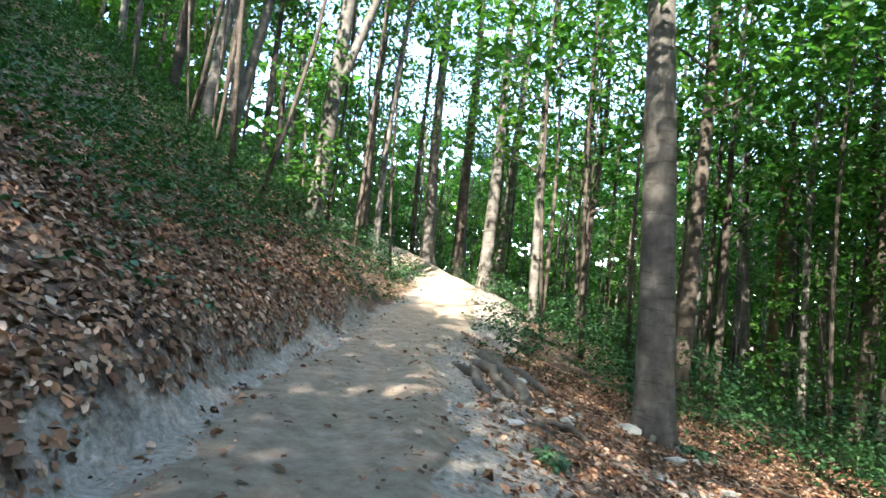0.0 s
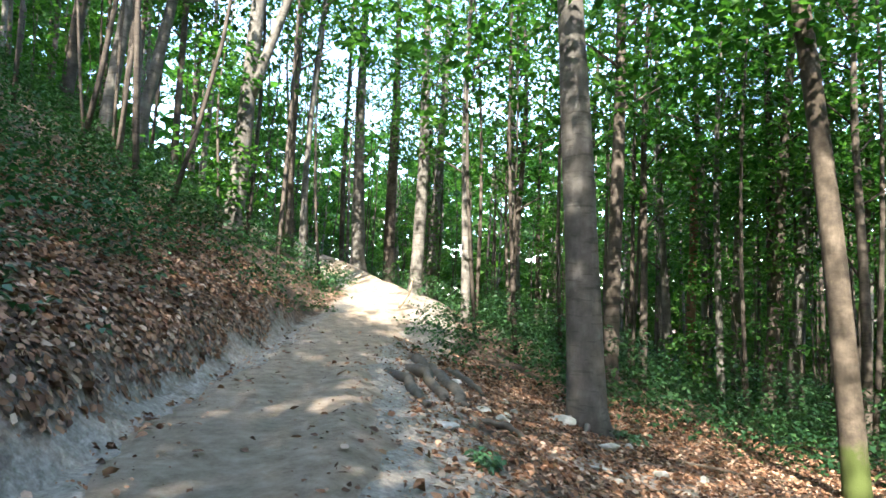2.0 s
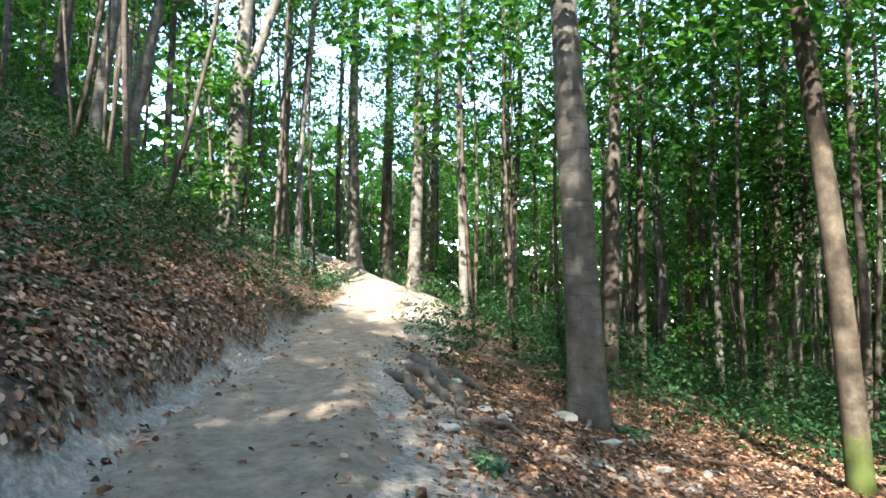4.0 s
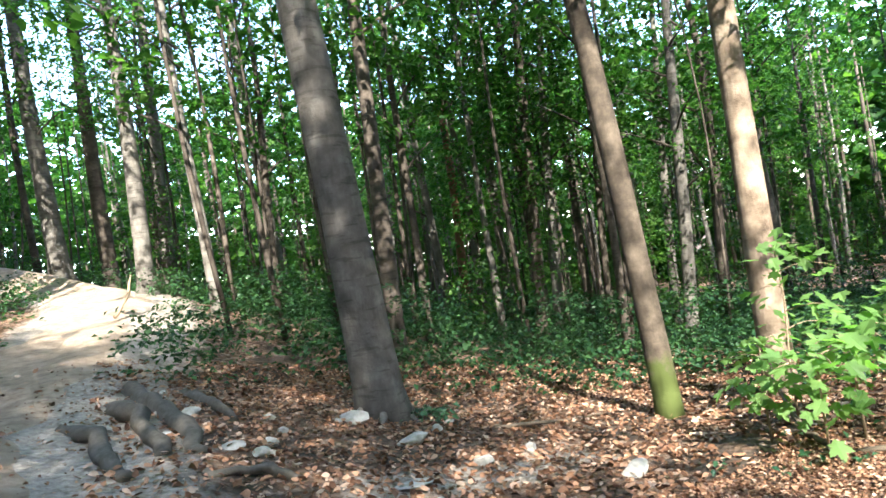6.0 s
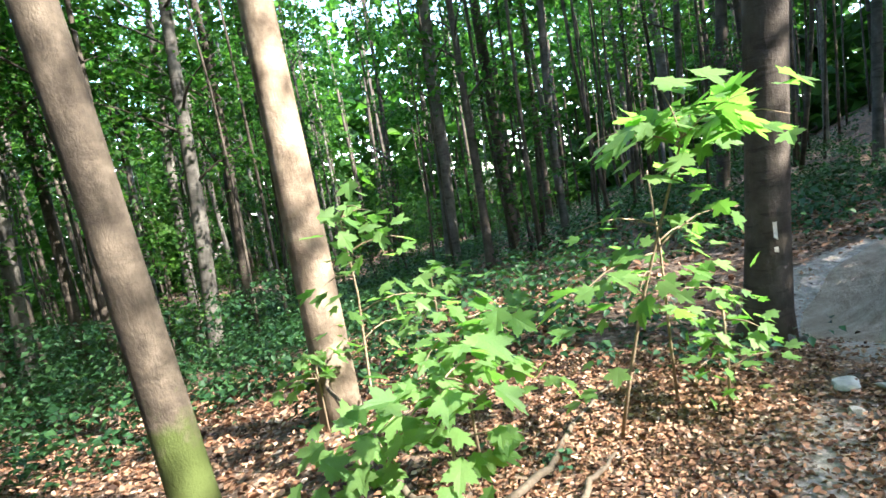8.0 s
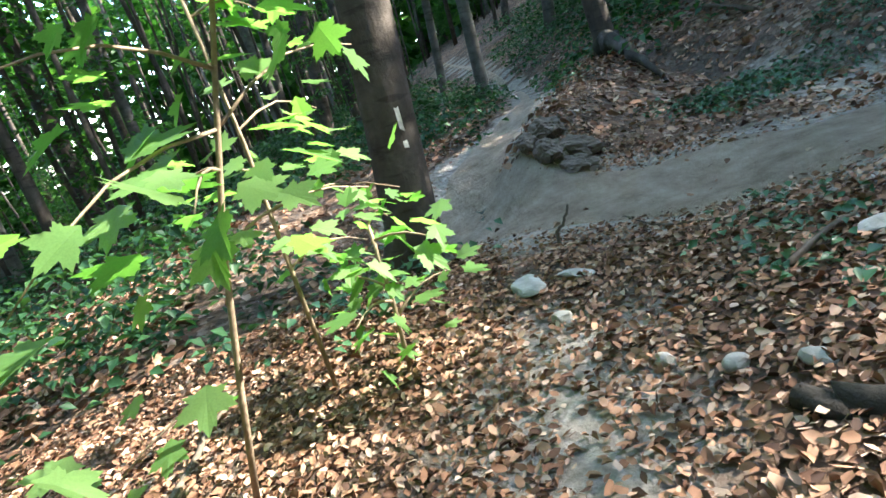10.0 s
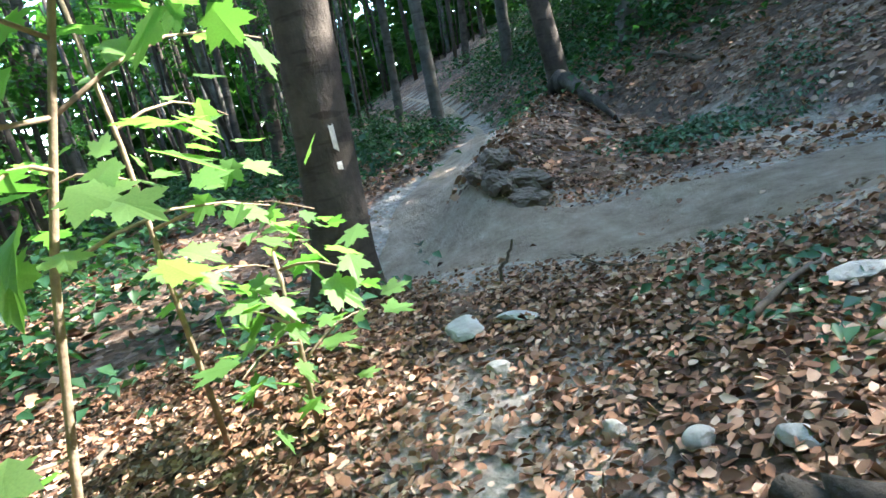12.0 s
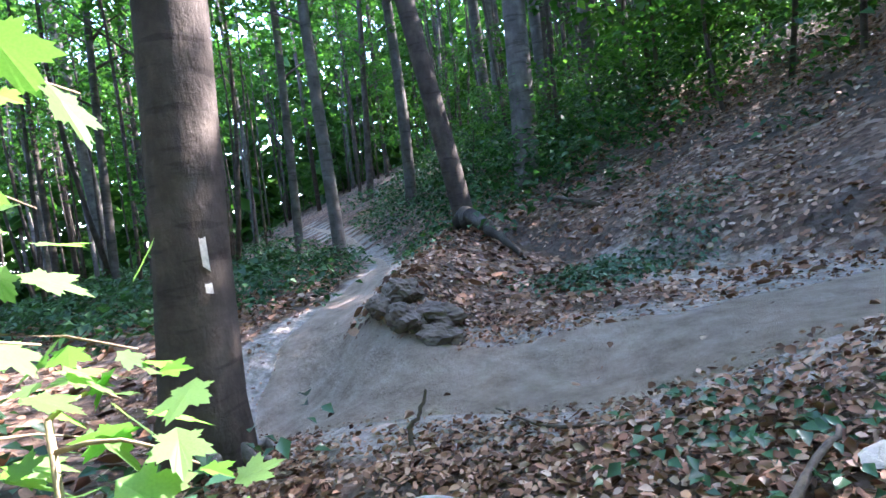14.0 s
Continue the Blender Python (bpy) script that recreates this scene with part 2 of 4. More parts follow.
def tri_mesh(name, verts, tris, mat):
    """A mesh from arrays of corners and triangles."""
    verts, tris = np.asarray(verts, np.float32), np.asarray(tris, np.int32)
    me = bpy.data.meshes.new(name)
    me.vertices.add(len(verts))
    me.vertices.foreach_set("co", verts.ravel())
    me.loops.add(len(tris) * 3)
    me.loops.foreach_set("vertex_index", tris.ravel())
    me.polygons.add(len(tris))
    me.polygons.foreach_set("loop_start", np.arange(0, len(tris) * 3, 3, dtype=np.int32))
    me.update(calc_edges=True)
    me.materials.append(mat)
    return me


def tube(points, radii, sides=10, wob=0.0, seed=0, flare=0.0):
    """Corners and faces of a tapered, bent round limb."""
    pts = [Vector(p) for p in points]
    r = np.random.default_rng(seed)
    lumps = r.uniform(0, 6.28, 6)
    verts, faces = [], []
    n = len(pts)
    for i, p in enumerate(pts):
        d = (pts[min(i + 1, n - 1)] - pts[max(i - 1, 0)]).normalized()
        a = d.cross(Vector((0, 1, 0)) if abs(d.y) < 0.9 else Vector((1, 0, 0))).normalized()
        b = d.cross(a)
        for k in range(sides):
            th = 2 * math.pi * k / sides
            q = radii[i] * (1 + wob * (math.sin(2 * th + lumps[0] + i * 0.3) * 0.6 + math.sin(3 * th + lumps[1] - i * 0.45) * 0.4 + 0.5 * math.sin(i * 1.1 + lumps[2])))
            if flare:
                hgt = (p - pts[0]).length
                q += flare * math.exp(-hgt / (0.9 * flare + 0.12)) * (0.45 + 0.9 * max(0.0, math.sin(2.5 * th + lumps[3])) ** 2)
            verts.append(p + a * (q * math.cos(th)) + b * (q * math.sin(th)))
    for i in range(n - 1):
        for k in range(sides):
            k2 = (k + 1) % sides
            faces.append((i * sides + k, i * sides + k2, (i + 1) * sides + k2, (i + 1) * sides + k))
    faces.append(tuple(range(sides))[::-1])
    faces.append(tuple((n - 1) * sides + k for k in range(sides)))
    return verts, faces


def joined(pieces):
    verts, faces = [], []
    for v, f in pieces:
        o = len(verts)
        verts += list(v)
        faces += [tuple(i + o for i in face) for face in f]
    return verts, faces


def leaf_arrays(pos, along, normal, length, width, fold=0.25):
    """Many leaves at once: four corners each, folded at the midrib."""
    pos, along, normal = (np.asarray(a, float) for a in (pos, along, normal))
    along = along / np.linalg.norm(along, axis=1, keepdims=True)
    side = np.cross(along, normal)
    side /= np.linalg.norm(side, axis=1, keepdims=True) + 1e-9
    nn = np.cross(side, along)
    L, W = np.asarray(length)[:, None], np.asarray(width)[:, None]
    lift = nn * W * fold
    n = len(pos)
    v = np.empty((n, 4, 3))
    v[:, 0], v[:, 2] = pos, pos + along * L - nn * L * 0.12
    v[:, 1] = pos + along * L * 0.48 + side * W * 0.5 + lift
    v[:, 3] = pos + along * L * 0.48 - side * W * 0.5 + lift
    base = (np.arange(n) * 4)[:, None]
    t = np.concatenate([base + np.array([[0, 1, 2]]), base + np.array([[0, 2, 3]])], 1).reshape(-1, 3)
    return v.reshape(-1, 3), t


def dry_leaf_arrays(pos, along, normal, length, width, curl):
    """Fallen leaves: pointed ovals of six corners, curled along the midrib."""
    along = along / np.linalg.norm(along, axis=1, keepdims=True)
    side = np.cross(along, normal)
    side /= np.linalg.norm(side, axis=1, keepdims=True) + 1e-9
    nn = np.cross(side, along)
    L, W, c = length[:, None], width[:, None], curl[:, None]
    n = len(pos)
    v = np.empty((n, 6, 3))
    v[:, 0], v[:, 3] = pos + nn * L * c * 0.25, pos + along * L + nn * L * c * 0.5
    for k, sgn in ((1, 1), (5, -1)):
        v[:, k] = pos + along * L * 0.27 + side * W * 0.44 * sgn + nn * W * np.abs(c) * 0.8
    for k, sgn in ((2, 1), (4, -1)):
        v[:, k] = pos + along * L * 0.68 + side * W * 0.42 * sgn + nn * W * np.abs(c) * 0.9
    v += np.random.default_rng(n).normal(size=v.shape) * L[:, None] * 0.04
    base = (np.arange(n) * 6)[:, None]
    t = np.concatenate([base + np.array([q]) for q in ([0, 1, 3], [1, 2, 3], [0, 3, 5], [3, 4, 5])], 1).reshape(-1, 3)
    return v.reshape(-1, 3), t


def sprays(centres, per, reach, size, flat=0.25, droop=0.15, gen=rng):
    """Leaves on flattish sprays round the given centres: corners and triangles."""
    centres = np.asarray(centres, float)
    n = len(centres) * per
    c = np.repeat(centres, per, 0)
    tilt = np.repeat(gen.normal(size=(len(centres), 2)) * 0.3, per, 0)
    r = np.sqrt(gen.uniform(0, 1, n)) * reach * np.repeat(gen.uniform(0.6, 1.25, len(centres)), per)
    th = gen.uniform(0, 2 * math.pi, n)
    dx, dy = r * np.cos(th), r * np.sin(th)
    pos = c + np.stack([dx, dy, dx * tilt[:, 0] + dy * tilt[:, 1] - droop * r + gen.normal(size=n) * flat * reach * 0.35], 1)
    turn = th + gen.normal(size=n) * 0.8
    along = np.stack([np.cos(turn), np.sin(turn), gen.normal(size=n) * 0.35 - 0.2], 1)
    normal = np.stack([gen.normal(size=n) * 0.4, gen.normal(size=n) * 0.4, np.ones(n)], 1)
    L = size * gen.uniform(0.7, 1.3, n)
    return leaf_arrays(pos, along, normal, L, L * gen.uniform(0.55, 0.75, n))


# ---- ground, one sheet to the horizon ----
def build_ground():
    def axis(mid, n):
        u = np.linspace(-1, 1, n)
        return mid + 9.0 * u + 330.0 * np.abs(u) ** 5 * np.sign(u)
    n = 330
    gx, gy = np.meshgrid(axis(3.5, n), axis(4.0, n))
    x, y = gx.ravel(), gy.ravel()
    verts = np.stack([x, y, ground_z(x, y)], 1)
    i = np.arange(n * n).reshape(n, n)
    a, b, c, d = i[:-1, :-1].ravel(), i[:-1, 1:].ravel(), i[1:, 1:].ravel(), i[1:, :-1].ravel()
    tris = np.concatenate([np.stack([a, b, c], 1), np.stack([a, c, d], 1)])
    me = tri_mesh("ground", verts, tris, EARTH)
    me.polygons.foreach_set("use_smooth", [True] * len(me.polygons))
    narrow = np.interp(x, (3.0, 5.5, 9.6, 11.5), (1.0, 0.5, 0.5, 0.16))
    bare = np.clip(1.1 - (trail_gap(x, y) / narrow - 0.7) / np.where((x > 0) & (y > 3), 2.0, 1.1), 0, 1) * np.where((x < -0.5) & (y > 2), 0.75, 1.0)
    strip = np.min([np.hypot((x - px) * 0.8, y - py) for px, py in ((2.7, 6.2), (3.3, 6.2), (3.9, 6.0), (4.5, 6.1), (5.74, 2.66), (5.93, 2.48), (6.09, 2.37), (7.6, 5.9))], 0)
    scar = np.clip(1.15 - np.hypot((x - 6.2) * 0.5 + (y + 0.75) * 0.3, (y + 0.75) * 0.85 + (x - 6.2) * 0.45) / 0.95, 0, 1)
    bare = np.maximum(bare, 0.62 * scar)
    bare = np.maximum(bare, np.clip(0.7 - strip * 0.95, 0, 1))
    me.attributes.new("bare", "FLOAT", "POINT").data.foreach_set("value", bare.astype(np.float32))
    tagged(new("ground", me), "sloping forest floor of brown leaf litter and humus", "ground", kind="structure")


def build_trail():
    pts = []
    for (ax, ay), (bx, by) in zip(TRAIL, TRAIL[1:]):
        k = max(2, int(math.hypot(bx - ax, by - ay) / 0.12))
        pts += [(ax + (bx - ax) * j / k, ay + (by - ay) * j / k) for j in range(k)]
    p = np.array(pts)
    for _ in range(60):
        p[1:-1] = (p[:-2] + p[1:-1] * 2 + p[2:]) / 4
    d = np.gradient(p, axis=0)
    d /= np.linalg.norm(d, axis=1, keepdims=True)
    nrm = np.stack([-d[:, 1], d[:, 0]], 1)
    m = 21
    u = np.linspace(-1, 1, m)
    run = np.cumsum(np.hypot(*np.gradient(p, axis=0).T))
    half = 0.92 + 0.12 * np.sin(run * 0.9) + 0.07 * np.sin(run * 2.7 + 1) + 0.05 * np.sin(run * 6.1)
    half *= np.interp(p[:, 0], (3.0, 5.5), (1.0, 0.47)) * np.interp(p[:, 0], (8.2, 9.0, 10.2, 12.0), (1.0, 0.95, 0.7, 0.22))
    xy = p[:, None, :] + nrm[:, None, :] * (u[None, :, None] * half[:, None, None] * 1.12)
    x, y = xy[..., 0].ravel(), xy[..., 1].ravel()
    uu = np.tile(u, len(p))
    z = ground_z(x, y) + 0.03 * (1 - np.abs(uu) ** 4) - 0.02 * np.abs(uu) ** 8 + 0.006 * np.sin(9 * x + 7 * y) * np.sin(8 * y - 5 * x)
    i = np.arange(len(p) * m).reshape(len(p), m)
    a, b, c, e = i[:-1, :-1].ravel(), i[:-1, 1:].ravel(), i[1:, 1:].ravel(), i[1:, :-1].ravel()
    me = tri_mesh("trail", np.stack([x, y, z], 1), np.concatenate([np.stack([a, c, b], 1), np.stack([a, e, c], 1)]), SAND)
    me.polygons.foreach_set("use_smooth", [True] * len(me.polygons))
    me.attributes.new("side", "FLOAT", "POINT").data.foreach_set("value", np.abs(uu).astype(np.float32))
    tagged(new("trail", me), "trodden sandy trail winding along the wooded slope", "trail", kind="structure")


build_ground()
build_trail()


# ---- trees ----
def crown_mesh(name, low, high, spread, sprays_n, per, size, seed):
    g = np.random.default_rng(seed)
    h = low + (high - low) * g.uniform(0, 1, sprays_n) ** 0.9
    k = (h - low) / (high - low)
    r = spread * np.sqrt(g.uniform(0.02, 1, sprays_n)) * (0.55 + 0.6 * np.sin(np.pi * np.clip(k, 0.08, 0.95)))
    th = g.uniform(0, 2 * math.pi, sprays_n)
    v, t = sprays(np.stack([r * np.cos(th), r * np.sin(th), h], 1), per, 0.75, size, gen=g)
    return tri_mesh(name, v, t, CROWN_LEAF)


def limb_mesh(name, low, high, spread, count, thick, seed, mat):
    g = np.random.default_rng(seed)
    pieces = []
    for i in range(count):
        h, th, reach = g.uniform(low, high * 0.8), g.uniform(0, 6.28), spread * g.uniform(0.45, 0.9)
        pts = [(reach * k * math.cos(th + 0.3 * k), reach * k * math.sin(th + 0.3 * k), h + reach * (0.75 * k - 0.25 * k * k)) for k in np.linspace(0, 1, 6)]
        pieces.append(tube(pts, [thick * (1 - 0.85 * k) for k in np.linspace(0, 1, 6)], 5, 0.1, seed + i))
    return mesh_of(name, *joined(pieces), mat)


CROWNS = [crown_mesh("crown", 5.8, 18, 3.1, 112, 16, 0.28, 11), crown_mesh("crown", 7.2, 20, 3.4, 115, 16, 0.3, 12),
          crown_mesh("crown", 4.8, 16, 2.8, 112, 16, 0.27, 13), crown_mesh("crown", 7.6, 20, 3.4, 112, 16, 0.3, 14)]
FINE_CROWNS = [crown_mesh("crown", 5.0, 18, 3.1, 190, 26, 0.15, 17), crown_mesh("crown", 6.0, 20, 3.3, 190, 26, 0.15, 18)]
HIGH_CROWNS = [crown_mesh("crown", 6.5, 19, 4.6, 210, 20, 0.22, 15), crown_mesh("crown", 5.6, 20, 5.0, 215, 20, 0.22, 16)]
# dense crowns for trees out of view, there to block the sun
SHADE_CROWNS = [crown_mesh("crown", 5.0, 20, 4.6, 230, 20, 0.3, 25), crown_mesh("crown", 4.5, 19, 4.8, 230, 20, 0.3, 26)]
BOUGHS = [limb_mesh("branchwork", 4.0, 18, 2.6, 14, 0.045, 21, BROWN_BARK), limb_mesh("branchwork", 3.0, 17, 2.9, 16, 0.04, 22, BROWN_BARK)]


def trunk_points(height, lean, bend, seed, steps):
    g = np.random.default_rng(seed)
    a, b = g.uniform(0, 6.28, 2)
    out = []
    for k in np.linspace(0, 1, steps):
        z = -0.35 + (height + 0.35) * k
        w = bend * (math.sin(k * 7 + a) - math.sin(a))
        out.append((lean[0] * z + w, lean[1] * z + bend * (math.sin(k * 6 + b) - math.sin(b)), z))
    return out


TRUNKS = []
for i in range(6):
    P = trunk_points(19, (0.012 * (i - 2), 0.01 * ((i * 7) % 5 - 2)), 0.10 + 0.03 * i, 40 + i, 26)
    TRUNKS.append(mesh_of("trunk", *tube(P, [max(0.03, 1.0 * (1 - 0.78 * k)) * 0.17 for k in np.linspace(0, 1, 26)], 9, 0.06, i, 0.05), BEECH if i % 2 else BROWN_BARK))

placed = []


def tree_at(x, y, radius, lean, mat, label, seed, height=20, high=True, bend=0.06, group="beech trees of the wood", flare=None, wide=1.0, lift=0.0):
    """A tree of its own with a unique trunk."""
    z = float(ground_z(x, y))
    tree = new("beech_tree")
    tree.location = (x, y, z)
    tagged(tree, label, "tree", group)
    steps = 34
    P = trunk_points(height, lean, bend, seed, steps)
    R = [radius * max(0.12, 1 - 0.75 * k) for k in np.linspace(0, 1, steps)]
    part("trunk", mesh_of("trunk", *tube(P, R, 18, 0.04, seed, radius * 0.7 if flare is None else flare), mat), tree)
    top = P[int(steps * 0.5)]
    c = part("crown", (HIGH_CROWNS if high else FINE_CROWNS)[seed % 2], tree)
    c.location, c.scale = (top[0], top[1], lift), (wide, wide, 1)
    c.rotation_euler = (0, 0, seed * 1.7)
    l = tagged(part("branchwork", BOUGHS[seed % 2], tree), kind="stuff")
    l.location, l.rotation_euler = (top[0] * 0.8, top[1] * 0.8, lift + (2.0 if high else 0)), (0, 0, seed * 2.3)
    placed.append((x, y, 1.2))
    return tree


GREY_LABEL = "tall grey-barked beech with scarred smooth trunk"
big = tree_at(3.8, 8.79, 0.315, (-0.061, 0.002), BEECH, "large grey beech beside the trail, bark with scars", 3, 21, bend=0.03, flare=0.34)
tree_at(6.45, 6.36, 0.165, (-0.06, 0.06), MOSSY_BARK, "leaning tree with mossy green foot and dark bark", 4, 17, bend=0.05, flare=0.05)
tree_at(7.75, 5.7, 0.2, (0.06, 0.03), TAN_BARK, "sunlit tan tree with loose bark at its foot", 5, 18, bend=0.08, flare=0.07)
marked = tree_at(7.76, 2.0, 0.168, (0.044, -0.077), BROWN_BARK, "dark beech with a white painted trail mark", 6, 21, bend=0.03, flare=0.19, wide=0.7, lift=5.5)
# unseen beeches, added to shade the large beech and the near trail
for tx, ty, seed in ((5.6, -5.6, 8), (-1.4, -5.6, 12), (-2.4, -9.2, 13)):
    tree_at(tx, ty, 0.2, (0.0, 0.0), BEECH, GREY_LABEL, seed, 20, wide=0.75)
# mid-distance trees that the walk looks past: x, y, radius, lean x, lean y
NEAR = [(5.86, 12.38, 0.2, 0.012, -0.002), (1.79, 20.79, 0.26, 0.004, 0.001), (2.73, 23.77, 0.25, 0.02, -0.003), (-9.89, 18.16, 0.2, 0.046, -0.006),
        (-7.49, 15.65, 0.19, 0.12, -0.021), (-7.08, 16.59, 0.18, 0.14, -0.024), (10.49, -2.88, 0.15, 0.09, 0.088), (11.0, -5.2, 0.23, -0.022, -0.022)]
MID = [(-0.55, 25.0, 0.33, -0.018, 0), (0.93, 25.83, 0.31, -0.013, 0), (6.66, 23.35, 0.22, -0.05, 0), (12.39, 20.7, 0.18, -0.05, 0), (13.69, 16.55, 0.22, -0.021, 0),
       (13.69, 18.52, 0.2, 0.015, 0), (19.46, 6.43, 0.25, 0.02, -0.04), (21.2, 4.55, 0.22, -0.01, 0.02), (16.02, 12.67, 0.23, 0.03, -0.07), (18.39, 14.79, 0.18, 0.02, -0.05)]
FAR = [(21.57, 14.87, 0.2, 0.028, -0.06), (30.84, -3.21, 0.3, -0.02, 0.05), (13.58, 15.89, 0.19, 0.04, -0.09), (12.63, 15.72, 0.21, 0.03, -0.08), (15.1, -3.85, 0.145, -0.006, -0.006),
       (18.9, -5.08, 0.13, -0.017, -0.017), (24.52, -12.26, 0.17, -0.06, -0.06), (16.11, -10.81, 0.2, 0.02, 0.02), (17.09, -12.67, 0.16, -0.02, -0.02), (18.63, -1.22, 0.17, -0.06, -0.06), (22.8, -1.4, 0.13, -0.05, -0.05)]
for i, (x, y, r, lx, ly) in enumerate(NEAR + MID + FAR):
    tree_at(x, y, r, (lx, ly), BEECH if i % 3 else BROWN_BARK, GREY_LABEL, 50 + i, 18 + (i % 4), high=i in (0, 3), wide=0.5 if i in (6, 7) else 1.0, lift=6.0 if i in (6, 7) else 0.0)

# forked tree on the upper bank
fx, fy = -3.79, 15.34
forked = new("forked_tree")
forked.location = (fx, fy, float(ground_z(fx, fy)))
tagged(forked, "forked grey tree on the bank over the trail", "tree", "beech trees of the wood")
P = trunk_points(18, (0.06, -0.01), 0.05, 91, 24)
fork_top = P[7]
part("trunk", mesh_of("trunk", *tube(P, [0.27 * (1 - 0.7 * k) for k in np.linspace(0, 1, 24)], 14, 0.05, 91, 0.15), BEECH), forked)
P2 = [(fork_top[0] + 0.34 * k * 7, fork_top[1], fork_top[2] - 1.4 + k * 8) for k in np.linspace(0, 1, 14)]
part("second_stem", mesh_of("second_stem", *tube(P2, [0.17 * (1 - 0.7 * k) for k in np.linspace(0, 1, 14)], 10, 0.05, 92), BEECH), forked)
part("crown", HIGH_CROWNS[0], forked)
placed.append((fx, fy, 1.2))

# broken stub with a branch that has come down on it
stub = new("broken_stub")
sx, sy = 13.19, 20.59
sz = float(ground_z(sx, sy))
stub.location = (sx, sy, sz)
tagged(stub, "red-brown rotten broken tree stub with a fallen branch", "tree stub")
part("trunk", mesh_of("trunk", *tube(trunk_points(9.9, (0.004, 0), 0.05, 95, 18), [0.21 * (1 - 0.25 * k) for k in np.linspace(0, 1, 18)], 11, 0.1, 95, 0.1), DEAD_WOOD), stub)
part("branch", mesh_of("branch", *tube([(0.0 - 3.0 * k, -0.4 * k, 9.6 + 2.2 * k + 0.2 * math.sin(5 * k)) for k in np.linspace(0, 1, 12)], [0.13 - 0.05 * k for k in np.linspace(0, 1, 12)], 8, 0.12, 96), BROWN_BARK), stub)
placed.append((sx, sy, 1.2))

# the rest of the wood; sunlight reaches the ground through a few gaps in it
EYES = np.array([(x, y) for _, x, y, *_ in PATH])
SUN_SPOTS = [(6.6, 7.4), (7.7, 5.7), (6.4, 4.4)]


def shades_spot(x, y, reach):
    for px, py in SUN_SPOTS:
        for h in np.arange(4.0, 20.0, 2.0):
            k = (h + 2.2) / to_sun.z
            if math.hypot(px + to_sun.x * k - x, py + to_sun.y * k - y) < reach:
                return True
    return False


g = np.random.default_rng(23)
made = {}
count = 0
for _ in range(9000):
    if count >= 265:
        break
    ang, dist = g.uniform(0, 2 * math.pi), 6 + 42 * g.uniform(0, 1) ** 0.8
    x, y = 3.5 + dist * math.cos(ang), 3.5 + dist * math.sin(ang)
    # trees out of view are added for shade, closer in and with SHADE_CROWNS
    unseen = x < 5.5 and y < -3.5 - 0.2 * x
    near = 4.5 if unseen else 11.0
    if np.hypot(EYES[:, 0] - x, EYES[:, 1] - y).min() < near or float(trail_gap(x, y)) < 1.6 or any(math.hypot(x - a, y - b) < c for a, b, c in placed):
        continue
    if (x > 5.5 and y < -6 and g.uniform() < 0.4) or (x > 9 and -6 < y < 13 and g.uniform() < 0.3):
        continue
    if shades_spot(x, y, 4.4 if unseen and dist < 26 else 3.0):
        continue
    k, c = int(g.integers(6)), int(g.integers(2)) + 4 if unseen and dist < 26 else int(g.integers(4))
    if (k, c) not in made:
        t = new("beech_tree")
        tagged(t, "slender woodland beech with leafy crown", "tree", "beech trees of the wood")
        part("trunk", TRUNKS[k], t)
        part("crown", (CROWNS + SHADE_CROWNS)[c], t)
        tagged(part("branchwork", BOUGHS[k % 2], t), kind="stuff")
        made[k, c] = t
        ob = t
    else:
        ob = copy_thing(made[k, c], Matrix())
    s = g.uniform(0.55, 1.1)
    ob.location, ob.rotation_euler, ob.scale = (x, y, float(ground_z(x, y)) - 0.05), (0, 0, g.uniform(0, 6.28)), (max(s, 0.75), max(s, 0.75), g.uniform(0.85, 1.15))
    ob.children[0].scale = (s / max(s, 0.75), s / max(s, 0.75), 1)
    placed.append((x, y, 1.25))
    count += 1


# ---- understorey ----
def sapling_crown(seed, low, high, spread, n):
    g2 = np.random.default_rng(seed)
    h = g2.uniform(low, high, n)
    r = spread * np.sqrt(g2.uniform(0.02, 1, n)) * np.interp((h - low) / (high - low), (0, 0.4, 1), (1, 0.9, 0.3))
    th = g2.uniform(0, 6.28, n)
    return tri_mesh("foliage", *sprays(np.stack([r * np.cos(th), r * np.sin(th), h], 1), 13, 0.5, 0.15, gen=g2), CROWN_LEAF)


sap_stem = [mesh_of("stem", *tube(trunk_points(5.2, (0.02 * i, -0.02 * i), 0.12, 70 + i, 12), [0.035 * (1 - 0.8 * k) for k in np.linspace(0, 1, 12)], 6, 0.05, i), BROWN_BARK) for i in range(3)]
sap_leaf = [sapling_crown(80, 0.8, 5.0, 1.3, 70), sapling_crown(81, 0.5, 4.2, 1.2, 60), sapling_crown(82, 1.4, 6.0, 1.5, 80)]
first = []
for i in range(3):
    t = new("beech_sapling")
    tagged(t, "young beech with thin stem and low foliage", "sapling", "saplings under the trees")
    part("stem", sap_stem[i], t)
    part("foliage", sap_leaf[i], t)
    first.append(t)
g = np.random.default_rng(31)
count = 0
